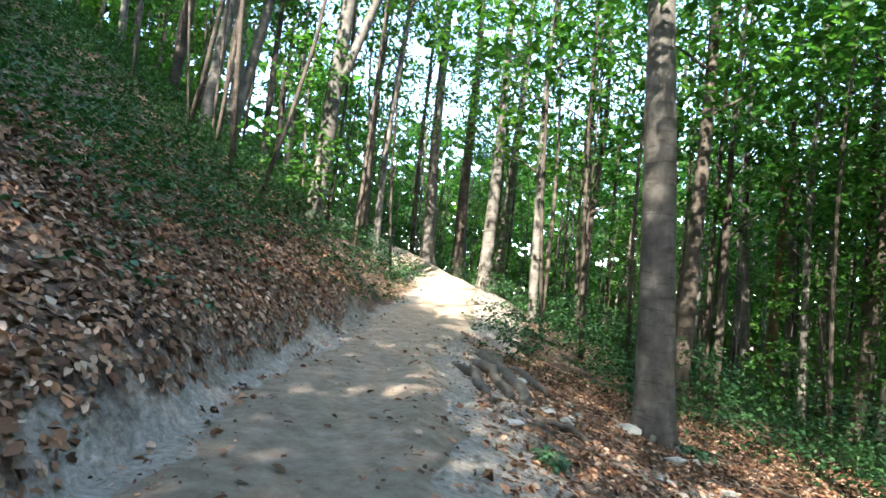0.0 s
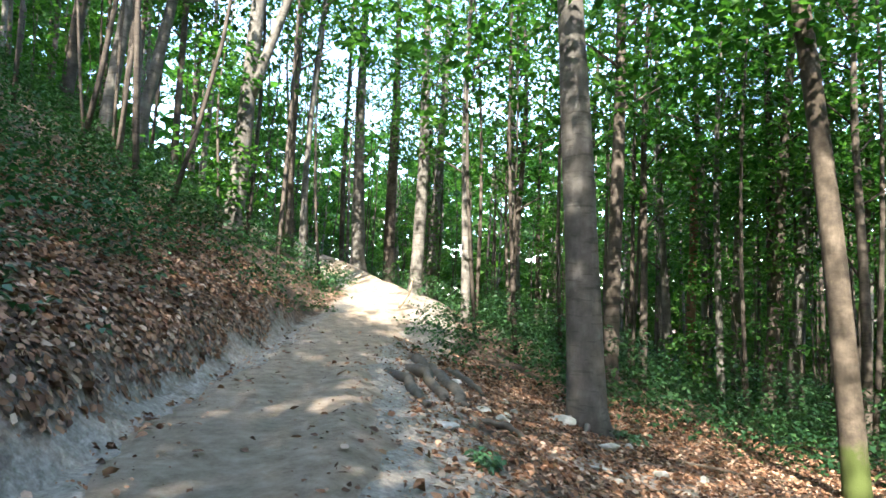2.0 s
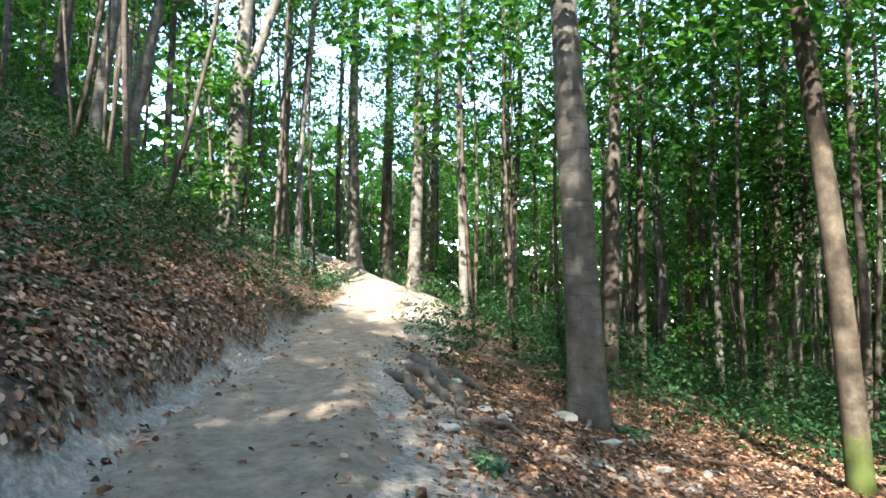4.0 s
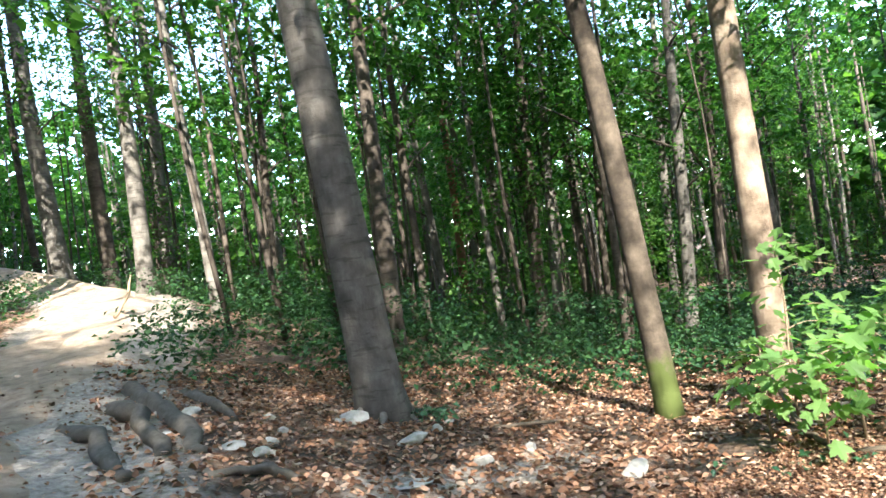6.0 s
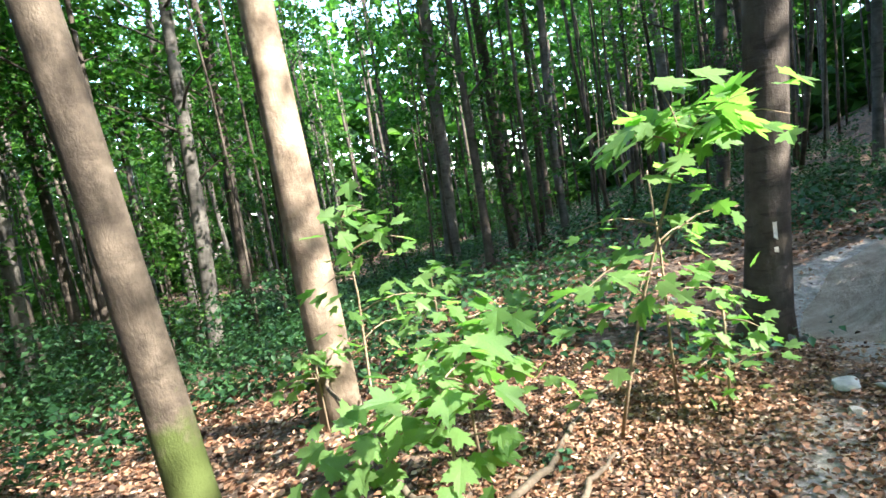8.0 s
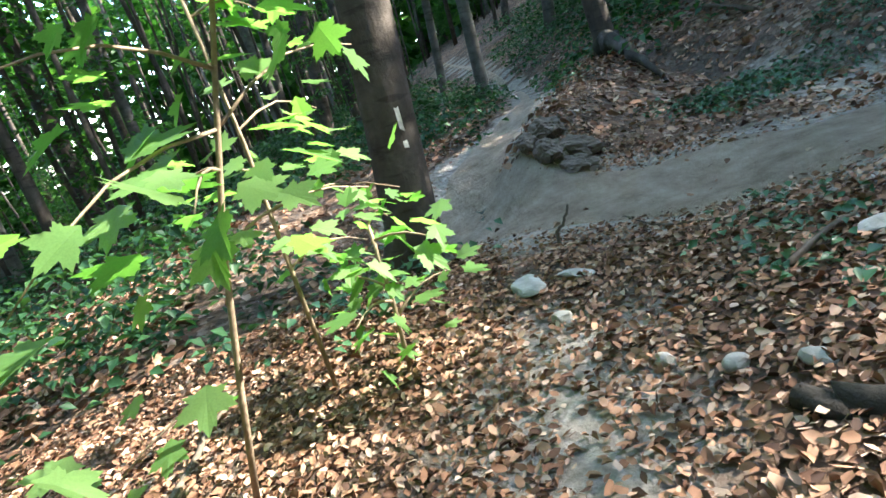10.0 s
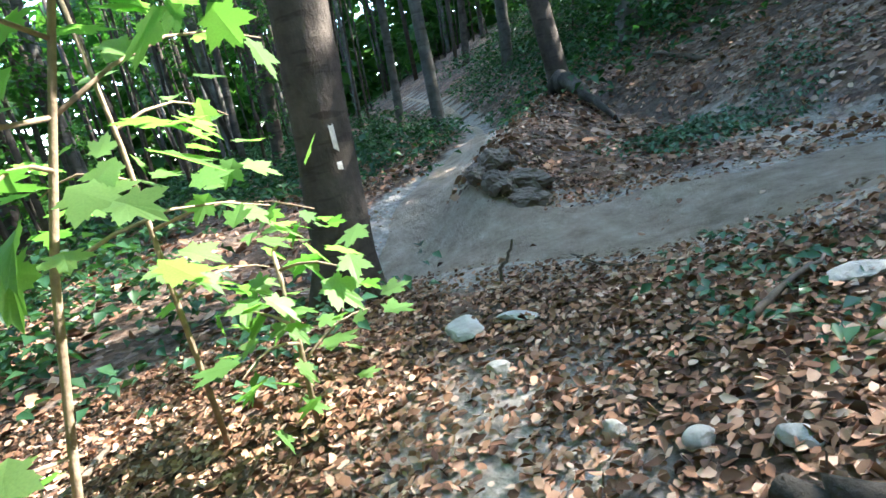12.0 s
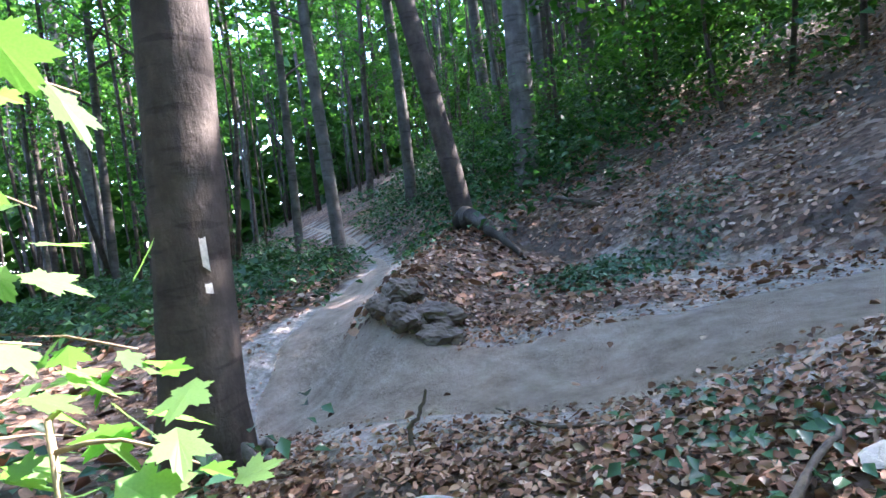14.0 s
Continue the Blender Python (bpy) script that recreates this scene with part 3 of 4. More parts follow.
for _ in range(4000):
    if count >= 145:
        break
    ang, dist = g.uniform(0, 6.28), 9 + 36 * g.uniform(0, 1) ** 0.8
    x, y = 3.5 + dist * math.cos(ang), 3.5 + dist * math.sin(ang)
    clear = np.hypot(EYES[:, 0] - x, EYES[:, 1] - y).min()
    if clear < (8.5 if y < -5 else 12) or float(trail_gap(x, y)) < 2.0 or (x < 4.0 and y < -3.5 - 0.2 * x):
        continue
    if count >= 3 and x > 5.5 and y < 3 and g.uniform() < 0.5:
        continue
    m = Matrix.LocRotScale((x, y, float(ground_z(x, y))), Euler((0, 0, g.uniform(0, 6.28))), None)
    ob = first[count] if count < 3 else copy_thing(first[int(g.integers(3))], m)
    s = g.uniform(0.6, 1.25)
    ob.matrix_basis = m
    ob.scale = (s, s, s)
    count += 1

# bank saplings; the second row is unseen, added to shade the near trail
for i, (x, y, s) in enumerate([(7.2, -6.5, 1.3), (8.3, -6.9, 1.35), (9.4, -7.0, 1.3), (7.8, -5.7, 1.0), (6.3, -6.1, 1.2), (5.4, -5.4, 1.1), (8.9, -8.5, 1.5), (10.3, -8.2, 1.3),
                               (3.4, -4.6, 0.85), (4.2, -5.0, 0.95), (5.0, -4.8, 0.95), (4.7, -6.2, 1.0), (3.6, -5.9, 0.9), (5.4, -6.2, 1.1), (4.4, -3.9, 0.7), (5.6, -7.6, 1.3)]):
    ob = copy_thing(first[i % 3], Matrix.LocRotScale((x, y, float(ground_z(x, y))), Euler((0, 0, i * 1.1)), None))
    ob.scale = (s, s, s)

# undergrowth: low leafy plants, thick on the slope below the trail and along the upper bank
g = np.random.default_rng(37)


def cover(n, box, keep, low, high, reach, per, size):
    x, y = g.uniform(box[0], box[1], n), g.uniform(box[2], box[3], n)
    ok = keep(x, y)
    x, y = x[ok], y[ok]
    z = ground_z(x, y) + g.uniform(low, high, len(x))
    return sprays(np.stack([x, y, z], 1), per, reach, size, gen=g)


def eye_gap(x, y):
    return np.min([np.hypot(x - a, y - b) for a, b in EYES], 0)


def patchy(x, y, s=0.35):
    return bumps(x * s, y * s, 3.0)


green = [
    cover(9500, (3.4, 30, 6, 34), lambda x, y: (trail_gap(x, y) > 2.6) & (y - 9.6 > -0.42 * (x - 4.5)) & (eye_gap(x, y) > 6.0) & (patchy(x, y) > -0.6), 0.05, 0.75, 0.36, 8, 0.12),
    cover(3600, (3.4, 24, 8, 30), lambda x, y: (trail_gap(x, y) > 3.0) & (y - 11.2 > -0.42 * (x - 4.5)) & (eye_gap(x, y) > 7.5) & (patchy(x, y, 0.5) > -0.2), 0.5, 1.7, 0.45, 9, 0.12),
    cover(5000, (9.5, 40, -12, 14), lambda x, y: (trail_gap(x, y) > 1.5) & (patchy(x, y) > -0.4), 0.03, 0.6, 0.36, 8, 0.135),
    cover(6500, (-14, -2.2, 5, 30), lambda x, y: (-x > 2.9 + 0.16 * np.abs(y - 8)) & (patchy(x, y) > -0.55 + 0.15 * (x + 5.5)), 0.05, 0.85, 0.3, 9, 0.1),
    cover(2200, (-4.5, 3.0, 10, 32), lambda x, y: (trail_gap(x, y) > 1.25) & (patchy(x, y, 0.6) > -0.6), 0.05, 0.9, 0.3, 9, 0.1),
    cover(4600, (3, 20, -18, -3.0), lambda x, y: (trail_gap(x, y) > 2.0) & (patchy(x, y, 0.5) > -0.35 + 0.13 * (y + 8)), 0.05, 1.1, 0.35, 8, 0.115),
]
v, t = [], []
for a, b in green:
    t.append(b + sum(len(q) for q in v))
    v.append(a)
tagged(new("undergrowth", tri_mesh("undergrowth", np.concatenate(v), np.concatenate(t), SHRUB_LEAF)), "dark green leafy undergrowth on the forest floor", "undergrowth", kind="stuff")

v, t = cover(420, (6.8, 10.8, 2.6, 6.2), lambda x, y: (eye_gap(x, y) > 2.6) & (patchy(x, y, 1.1) > -0.25), 0.03, 0.5, 0.28, 7, 0.085)
tagged(new("seedlings", tri_mesh("seedlings", v, t, SHRUB_LEAF)), "dark green seedlings under the maple saplings", "seedlings", kind="stuff")
v, t = cover(1500, (10.4, 20, -9, 1.5), lambda x, y: (trail_gap(x, y) > 0.4) & (patchy(x, y) > -0.7), 0.02, 0.3, 0.3, 7, 0.1)
tagged(new("low_plants", tri_mesh("low_plants", v, t, SHRUB_LEAF)), "low green plants along the far trail", "undergrowth", kind="stuff")
v, t = cover(1500, (4.5, 15, -11, -3.6), lambda x, y: (trail_gap(x, y) > 2.4) & (y < -4.3 - 0.3 * np.abs(x - 8.5)) & (patchy(x, y, 0.6) > -0.35), 0.2, 2.0, 0.4, 8, 0.1)
tagged(new("bank_shrubs", tri_mesh("bank_shrubs", v, t, CROWN_LEAF)), "light green leafy shrubs on the upper bank", "shrubs", kind="stuff")

# ivy and seedlings by the trail
ivy = [
    cover(420, (6.6, 8.2, -2.8, -0.3), lambda x, y: np.abs((x - 7.35) * 0.94 - (y + 1.3) * 0.1) < 0.38, 0.02, 0.12, 0.16, 9, 0.05),
    cover(40, (5.4, 6.1, 1.1, 1.9), lambda x, y: np.hypot((x - 5.75), (y - 1.5)) < 0.42, 0.01, 0.09, 0.13, 6, 0.042),
    cover(26, (5.2, 5.7, 1.0, 1.9), lambda x, y: x > 0, 0.01, 0.06, 0.12, 5, 0.04),
    cover(30, (9.3, 10.2, -1.6, -0.4), lambda x, y: (trail_gap(x, y) > 0.55), 0.02, 0.12, 0.12, 7, 0.06),
    cover(40, (-4.2, -2.0, 3.5, 8.5), lambda x, y: (-x > 2.3), 0.02, 0.16, 0.16, 7, 0.1),
    cover(20, (1.1, 1.25, 4.8, 4.95), lambda x, y: x > 0, 0.02, 0.14, 0.1, 6, 0.08),
    cover(26, (4.6, 6.5, 3.0, 4.6), lambda x, y: (trail_gap(x, y) > 1.5) & (eye_gap(x, y) > 0.9), 0.02, 0.12, 0.12, 6, 0.07),
    cover(34, (6.6, 8.0, 1.7, 3.4), lambda x, y: (x + y > 9.0), 0.02, 0.2, 0.14, 7, 0.07),
    cover(20, (3.9, 4.5, 7.9, 8.6), lambda x, y: x > 0, 0.02, 0.15, 0.2, 7, 0.1),
]
v, t = [], []
for a, b in ivy:
    t.append(b + sum(len(q) for q in v))
    v.append(a)
tagged(new("ivy", tri_mesh("ivy", np.concatenate(v), np.concatenate(t), IVY_LEAF)), "glossy ivy and seedlings creeping over the litter", "ivy", kind="stuff")

# far wood that closes the view
g = np.random.default_rng(41)
n = 8200
ang, dist = g.uniform(0, 6.28, n), g.uniform(44, 85, n)
x, y = 3.5 + dist * np.cos(ang), 3.5 + dist * np.sin(ang)
z = ground_z(x, y) + 22 * g.uniform(0, 1, n) ** 1.5
v, t = sprays(np.stack([x, y, z], 1), 14, 2.6, 1.55, gen=g)
tagged(new("far_wood", tri_mesh("far_wood", v, t, CROWN_LEAF)), "distant green foliage of the surrounding wood", "woodland", kind="stuff")
bits = []
for i in range(420):
    a, d = g.uniform(0, 6.28), g.uniform(36, 80)
    x, y = 3.5 + d * math.cos(a), 3.5 + d * math.sin(a)
    z = float(ground_z(x, y)) - 0.2
    lean = g.normal(size=2) * 0.5
    bits.append(tube([(x, y, z), (x + lean[0] * 0.4, y + lean[1] * 0.4, z + 8), (x + lean[0], y + lean[1], z + 17)], [0.16, 0.13, 0.05], 5, 0, i))
tagged(new("far_trunks", mesh_of("far_trunks", *joined(bits), BROWN_BARK)), "distant dark trunks of the surrounding wood", "woodland", kind="stuff")

# slender young trunks between the bigger trees
g = np.random.default_rng(47)
poles = 0
for _ in range(2600):
    if poles >= 320:
        break
    a, d = g.uniform(0, 6.28), 11 + 32 * g.uniform() ** 0.9
    x, y = 3.5 + d * math.cos(a), 3.5 + d * math.sin(a)
    if np.hypot(EYES[:, 0] - x, EYES[:, 1] - y).min() < 10.5 or float(trail_gap(x, y)) < 2.0 or (x < 5.5 and y < -3.5 - 0.2 * x) or (x < -1 and y < 12):
        continue
    z, r, bow = float(ground_z(x, y)) - 0.2, g.uniform(0.035, 0.085), g.normal(size=4) * 0.35
    pole = new("slender_tree", mesh_of("slender_tree", *tube([(bow[0] * k + bow[2] * math.sin(3 * k), bow[1] * k + bow[3] * math.sin(3 * k), 13 * k) for k in np.linspace(0, 1, 7)], [r * (1 - 0.6 * k) for k in np.linspace(0, 1, 7)], 6, 0.05, poles), BROWN_BARK))
    pole.location = (x, y, z)
    tagged(pole, "slender dark young trunk standing between the beeches", "tree", "slender trees of the wood")
    poles += 1

# ---- leaf litter ----
g = np.random.default_rng(43)


def litter(n, box, keep, size, lift=0.02):
    x, y = g.uniform(box[0], box[1], n), g.uniform(box[2], box[3], n)
    ok = keep(x, y)
    x, y = x[ok], y[ok]
    n = len(x)
    e = 0.04
    z = ground_z(x, y)
    nx, ny = -(ground_z(x + e, y) - z) / e, -(ground_z(x, y + e) - z) / e
    normal = np.stack([nx + g.normal(size=n) * 0.65, ny + g.normal(size=n) * 0.65, np.ones(n)], 1)
    th = g.uniform(0, 6.28, n)
    along = np.stack([np.cos(th), np.sin(th), -(np.cos(th) * nx + np.sin(th) * ny) + g.normal(size=n) * 0.25], 1)
    L = size * g.uniform(0.6, 1.35, n)
    pos = np.stack([x, y, z + lift * g.uniform(0.2, 1.6, n)], 1)
    return dry_leaf_arrays(pos, along, normal, L, L * g.uniform(0.42, 0.68, n), g.normal(size=n) * 0.3)


def off_trail(x, y):
    gap = trail_gap(x, y) / np.interp(x, (3.0, 5.5), (1.05, 0.55))
    verge = np.where((x > 0.2) & (x < 3.5) & (y > 3), 2.2, 0.75)
    return gap > 0.75 + verge * g.uniform(0, 1, len(x)) ** 1.5


beds = [
    litter(54000, (3.7, 8.0, 0.2, 4.6), lambda x, y: off_trail(x, y) & (np.abs((y - 2.64) + 0.62 * (x - 5.62)) > g.uniform(-0.05, 0.2, len(x))), 0.034, 0.016),
    litter(30000, (0.6, 12.0, 3.5, 12.0), lambda x, y: off_trail(x, y) & (patchy(x, y, 0.8) > -0.75) & ~((x > 3.7) & (x < 8.0) & (y < 4.6)), 0.072),
    litter(26000, (-6.5, -1.2, 2.0, 13.0), lambda x, y: off_trail(x, y) & (-x > 1.9 + 0.2 * np.sin(y * 2.3)), 0.085, 0.03),
    litter(16000, (4.0, 14.0, -9.0, 0.8), lambda x, y: off_trail(x, y) & (bumps(x * 0.9, y * 0.9) > -0.6), 0.06),
    litter(6000, (8.0, 20.0, -3.0, 8.0), lambda x, y: off_trail(x, y), 0.1),
    litter(4200, (-2.2, 2.6, 0.8, 12.0), lambda x, y: (trail_gap(x, y) > g.uniform(0.1, 0.9, len(x))), 0.034, 0.025),
    litter(17000, (4.2, 9.8, -2.4, 2.2), lambda x, y: (trail_gap(x, y) < 1.3) & (trail_gap(x, y) > g.uniform(0.02, 0.6, len(x))), 0.022, 0.012),
    litter(420, (-2.0, 1.4, 1.5, 12.0), lambda x, y: (trail_gap(x, y) < 1.6), 0.085, 0.035),
    litter(120, (4.6, 8.5, -1.5, 1.6), lambda x, y: (trail_gap(x, y) < 0.9), 0.045, 0.02),
]
v, t = [], []
for a, b in beds:
    t.append(b + sum(len(q) for q in v))
    v.append(a)
tagged(new("leaf_litter", tri_mesh("leaf_litter", np.concatenate(v), np.concatenate(t), LITTER)), "loose carpet of dry brown beech leaves", "leaf litter", kind="stuff")


# ---- maple saplings beside the footpath ----
def maple_outline():
    """Five pointed lobes with teeth, stalk at the origin, about one unit long."""
    tips = ((-112, 0.62), (-54, 0.95), (0, 1.08), (54, 0.95), (112, 0.62))
    pts = [(0.0, 0.06)]
    for i, (a, r) in enumerate(tips):
        for da, k in ((-20, 0.62), (-13, 0.83), (-9, 0.76), (0, 1.0), (9, 0.76), (13, 0.83), (20, 0.62)):
            th = math.radians(a + da)
            pts.append((math.sin(th) * r * k * 0.62, 0.36 + math.cos(th) * r * k * 0.62))
        if i < 4:
            th = math.radians((a + tips[i + 1][0]) / 2)
            pts.append((math.sin(th) * 0.33, 0.36 + math.cos(th) * 0.33))
    return pts


def maple_mesh(bow):
    pts = maple_outline()
    verts = [(x, y, bow * (abs(x) * 0.5 - y * y * 0.35)) for x, y in pts] + [(0, 0.32, -0.02 * bow), (0, 0.6, -bow * 0.12)]
    n, c = len(pts), len(pts)
    faces = [(c, i, (i + 1) % n) for i in range(n)]
    return mesh_of("leaf", verts, faces, MAPLE_LEAF, smooth=False)


MAPLE = [maple_mesh(0.25), maple_mesh(0.5), maple_mesh(-0.1)]


def maple_sapling(x, y, stem, twigs, label, seed):
    """stem: points up from the foot; twigs: (start share of the stem, end point, leaves, leaf size)."""
    g = np.random.default_rng(seed)
    sap = new("maple_sapling")
    sap.location = (x, y, float(ground_z(x, y)))
    tagged(sap, label, "sapling", "maple saplings")
    pts = [Vector(p) for p in stem]
    part("stem", mesh_of("stem", *tube([p for p in pts], [0.011 * (1 - 0.6 * i / len(pts)) for i in range(len(pts))], 7, 0.05, seed), STEM), sap)
    for start, end, leaves, size in twigs:
        f = start * (len(pts) - 1)
        i = min(int(f), len(pts) - 2)
        a = pts[i].lerp(pts[i + 1], f - i)
        e = Vector(end)
        line = [a.lerp(e, k) + Vector((0, 0, 0.12 * (e - a).length * math.sin(math.pi * k))) for k in (0, 0.25, 0.5, 0.75, 1)]
        twig = part("twig", mesh_of("twig", *tube(line, [0.006, 0.005, 0.004, 0.003, 0.002], 5, 0, seed), STEM), sap)
        leaves = int(leaves * 1.9)
        for j in range(leaves):
            k = 0.25 + 0.75 * (j + 0.7) / leaves
            p = line[min(4, int(k * 4))] + Vector(g.normal(size=3) * 0.085)
            s = 1.35 * size * g.uniform(0.6, 1.25)
            leaf = part("leaf", MAPLE[int(g.integers(3))], sap)
            out = math.atan2(e.y - a.y, e.x - a.x) + g.normal() * 1.0
            leaf.matrix_basis = Matrix.Translation(p) @ Euler((g.normal() * 0.3, g.normal() * 0.3, out - math.pi / 2)).to_matrix().to_4x4() @ pose(0, 0, 0, -18 + g.normal() * 14) @ Matrix.Diagonal((s, s, s, 1))


maple_sapling(6.33, 3.38, [(0, 0, -0.03), (-0.01, -0.1, 0.4), (-0.04, -0.2, 0.8), (-0.06, -0.33, 1.2), (-0.1, -0.46, 1.6), (-0.1, -0.5, 1.7)],
              [(0.97, (-0.25, -0.8, 1.85), 6, 0.15), (0.97, (0.1, -1.1, 1.72), 8, 0.15), (0.95, (0.3, -0.1, 1.75), 6, 0.14), (0.9, (-0.3, -0.1, 1.72), 7, 0.15), (0.95, (0.4, -0.75, 1.82), 7, 0.14), (0.97, (-0.15, -0.4, 1.95), 6, 0.15),
               (0.55, (0.25, -0.85, 1.25), 6, 0.11), (0.55, (-0.25, 0.25, 0.85), 6, 0.13), (0.62, (-0.25, 0.1, 1.3), 5, 0.1), (0.4, (0.1, -0.7, 0.8), 6, 0.1), (0.2, (-0.1, 0.25, 0.35), 4, 0.1), (0.5, (-0.35, -0.15, 0.95), 6, 0.12)],
              "slim maple sapling with sunlit bright green leaves", 401)
maple_sapling(6.08, 4.18, [(0, 0, -0.03), (0.0, 0.01, 0.4), (-0.02, 0.02, 0.75), (0.0, 0.05, 0.95)],
              [(1.0, (-0.25, -0.3, 0.95), 7, 0.13), (0.95, (0.3, -0.3, 0.9), 7, 0.13), (0.9, (-0.35, 0.15, 0.85), 7, 0.13), (0.8, (0.3, 0.35, 0.85), 6, 0.12), (0.6, (-0.2, -0.42, 0.65), 6, 0.12), (0.5, (0.3, -0.1, 0.55), 5, 0.11), (0.5, (-0.35, 0.3, 0.6), 5, 0.11)],
              "bushy maple sapling with broad pale green leaves", 402)
maple_sapling(6.48, 4.9, [(0, 0, -0.03), (0.0, 0.0, 0.6), (0.03, -0.02, 1.2), (0.02, 0.0, 1.7)],
              [(1.0, (-0.3, -0.25, 1.75), 5, 0.12), (1.0, (0.3, -0.15, 1.7), 5, 0.12), (0.85, (0.25, -0.35, 1.5), 6, 0.11), (0.75, (-0.3, 0.1, 1.3), 5, 0.11), (0.6, (0.2, -0.45, 1.1), 6, 0.12), (0.5, (0.4, -0.2, 0.9), 5, 0.11)],
              "tall thin maple sapling with tiered leaves", 403)
maple_sapling(6.75, 2.95, [(0, 0, -0.03), (0.02, 0.0, 0.5), (0.0, 0.0, 1.0), (0.02, 0.02, 1.5)],
              [(0.95, (0.3, -0.3, 1.45), 5, 0.11), (0.7, (0.35, -0.4, 1.05), 6, 0.1), (0.5, (-0.15, -0.45, 0.7), 6, 0.09), (0.35, (0.25, -0.4, 0.45), 6, 0.09), (0.6, (0.35, 0.25, 0.9), 5, 0.1)],
              "slender maple sapling beside a fallen branch", 404)
maple_sapling(5.7, 4.75, [(0, 0, -0.03), (0.0, 0.0, 0.3), (0.0, -0.02, 0.62)],
              [(1.0, (-0.28, -0.25, 0.62), 6, 0.13), (0.9, (0.28, -0.28, 0.6), 6, 0.13), (0.7, (-0.1, -0.4, 0.45), 5, 0.12), (0.6, (-0.35, 0.1, 0.45), 5, 0.12)],
              "low maple sapling with large pale leaves", 405)
maple_sapling(7.4, 5.7, [(0, 0, -0.03), (0.0, 0.0, 0.4), (0.0, 0.0, 0.75)],
              [(1.0, (-0.35, -0.2, 0.8), 6, 0.12), (0.95, (0.3, -0.25, 0.75), 6, 0.12), (0.7, (-0.3, 0.25, 0.55), 6, 0.11), (0.6, (0.3, 0.2, 0.5), 5, 0.11)],
              "young maple between two leaning trunks", 406)
maple_sapling(8.9, 4.9, [(0, 0, -0.03), (0.0, 0.0, 0.5), (0.0, 0.0, 1.0)],
              [(1.0, (-0.45, -0.2, 1.05), 7, 0.13), (0.95, (0.35, -0.3, 1.0), 7, 0.13), (0.7, (-0.4, 0.25, 0.75), 6, 0.12), (0.6, (0.35, 0.2, 0.7), 6, 0.12)],
              "young maple at the foot of the tan tree", 407)
maple_sapling(5.5, 4.2, [(0, 0, -0.03), (0.0, 0.0, 0.3), (0.0, 0.0, 0.7), (0.02, 0.02, 0.8)],
              [(1.0, (-0.22, -0.2, 0.82), 5, 0.13), (0.95, (0.3, -0.2, 0.8), 6, 0.14), (0.8, (-0.25, 0.25, 0.7), 6, 0.13), (0.6, (0.3, 0.3, 0.6), 6, 0.13), (0.5, (0.05, -0.35, 0.5), 5, 0.12), (0.4, (-0.2, -0.1, 0.4), 5, 0.12)],
              "low maple sapling with overlapping lobed leaves", 408)
maple_sapling(6.55, 2.7, [(0, 0, -0.03), (0.0, -0.02, 0.3), (0.03, -0.03, 0.6)],
              [(1.0, (0.25, -0.2, 0.55), 6, 0.09), (0.9, (-0.2, -0.2, 0.5), 6, 0.09), (0.6, (0.25, 0.15, 0.4), 6, 0.09), (0.5, (-0.2, 0.2, 0.35), 6, 0.09), (0.4, (0.05, -0.3, 0.3), 5, 0.08)],
              "small maple seedling with pale sunlit leaves", 409)



# ---- stones ----
def stone(x, y, size, flat, turn, seed, label="pale limestone lying in the leaf litter", sink=0.3):
    bm = bmesh.new()
    bmesh.ops.create_icosphere(bm, subdivisions=3, radius=1.0)
    g = np.random.default_rng(seed)
    planes = [(Vector(g.normal(size=3)).normalized(), g.uniform(0.55, 0.85)) for _ in range(9)]
    for v in bm.verts:
        for n, d in planes:
            over = v.co.dot(n) - d
            if over > 0:
                v.co -= n * over * 0.92
        v.co += v.co * 0.05 * noise.noise(v.co * 2.2 + Vector((seed, 0, 0)))
        v.co = Vector((v.co.x * size, v.co.y * size * 0.65, v.co.z * size * flat))
    me = bpy.data.meshes.new("stone")
    bm.to_mesh(me)
    bm.free()
    me.materials.append(STONE)
    ob = new("stone", me)
    ob.location = (x, y, float(ground_z(x, y)) + size * flat * (0.55 - sink) + 0.01)
    ob.rotation_euler = (g.normal() * 0.12, g.normal() * 0.12, radians(turn))
    tagged(ob, label, "stone", "stones by the path")


for i, (x, y, s, f, a) in enumerate([(3.23, 8.36, 0.24, 0.5, -15), (3.54, 7.42, 0.22, 0.42, 15), (1.95, 7.35, 0.14, 0.4, 60), (1.75, 7.6, 0.13, 0.35, 0), (3.76, 6.42, 0.15, 0.5, 80), (2.9, 6.2, 0.2, 0.1, 20),
                                     (1.5, 8.7, 0.16, 0.5, 40), (2.3, 8.6, 0.1, 0.5, 15), (4.45, 5.2, 0.16, 0.4, 0), (5.69, 2.27, 0.034, 0.75, 20), (5.5, 2.23, 0.042, 0.6, 70), (6.21, 2.18, 0.055, 0.6, 30), (1.0, 6.2, 0.2, 0.22, 20),
                                     (6.62, 2.02, 0.14, 0.2, -30), (6.48, 1.87, 0.105, 0.22, 20), (5.49, 1.48, 0.095, 0.35, 60), (5.34, 2.18, 0.04, 0.6, 15)]):
    stone(x, y, s, f, a, 200 + i, "flat pale stone slab among dry leaves" if f < 0.25 else "pale limestone lying in the leaf litter")
g = np.random.default_rng(53)
for i in range(15):
    x, y = (g.uniform(2.0, 5.0), g.uniform(4.6, 8.4)) if i < 8 else (g.uniform(0.6, 1.6), g.uniform(6.0, 10.0))
    stone(x, y, g.uniform(0.05, 0.11), g.uniform(0.35, 0.6), g.uniform(0, 180), 300 + i)


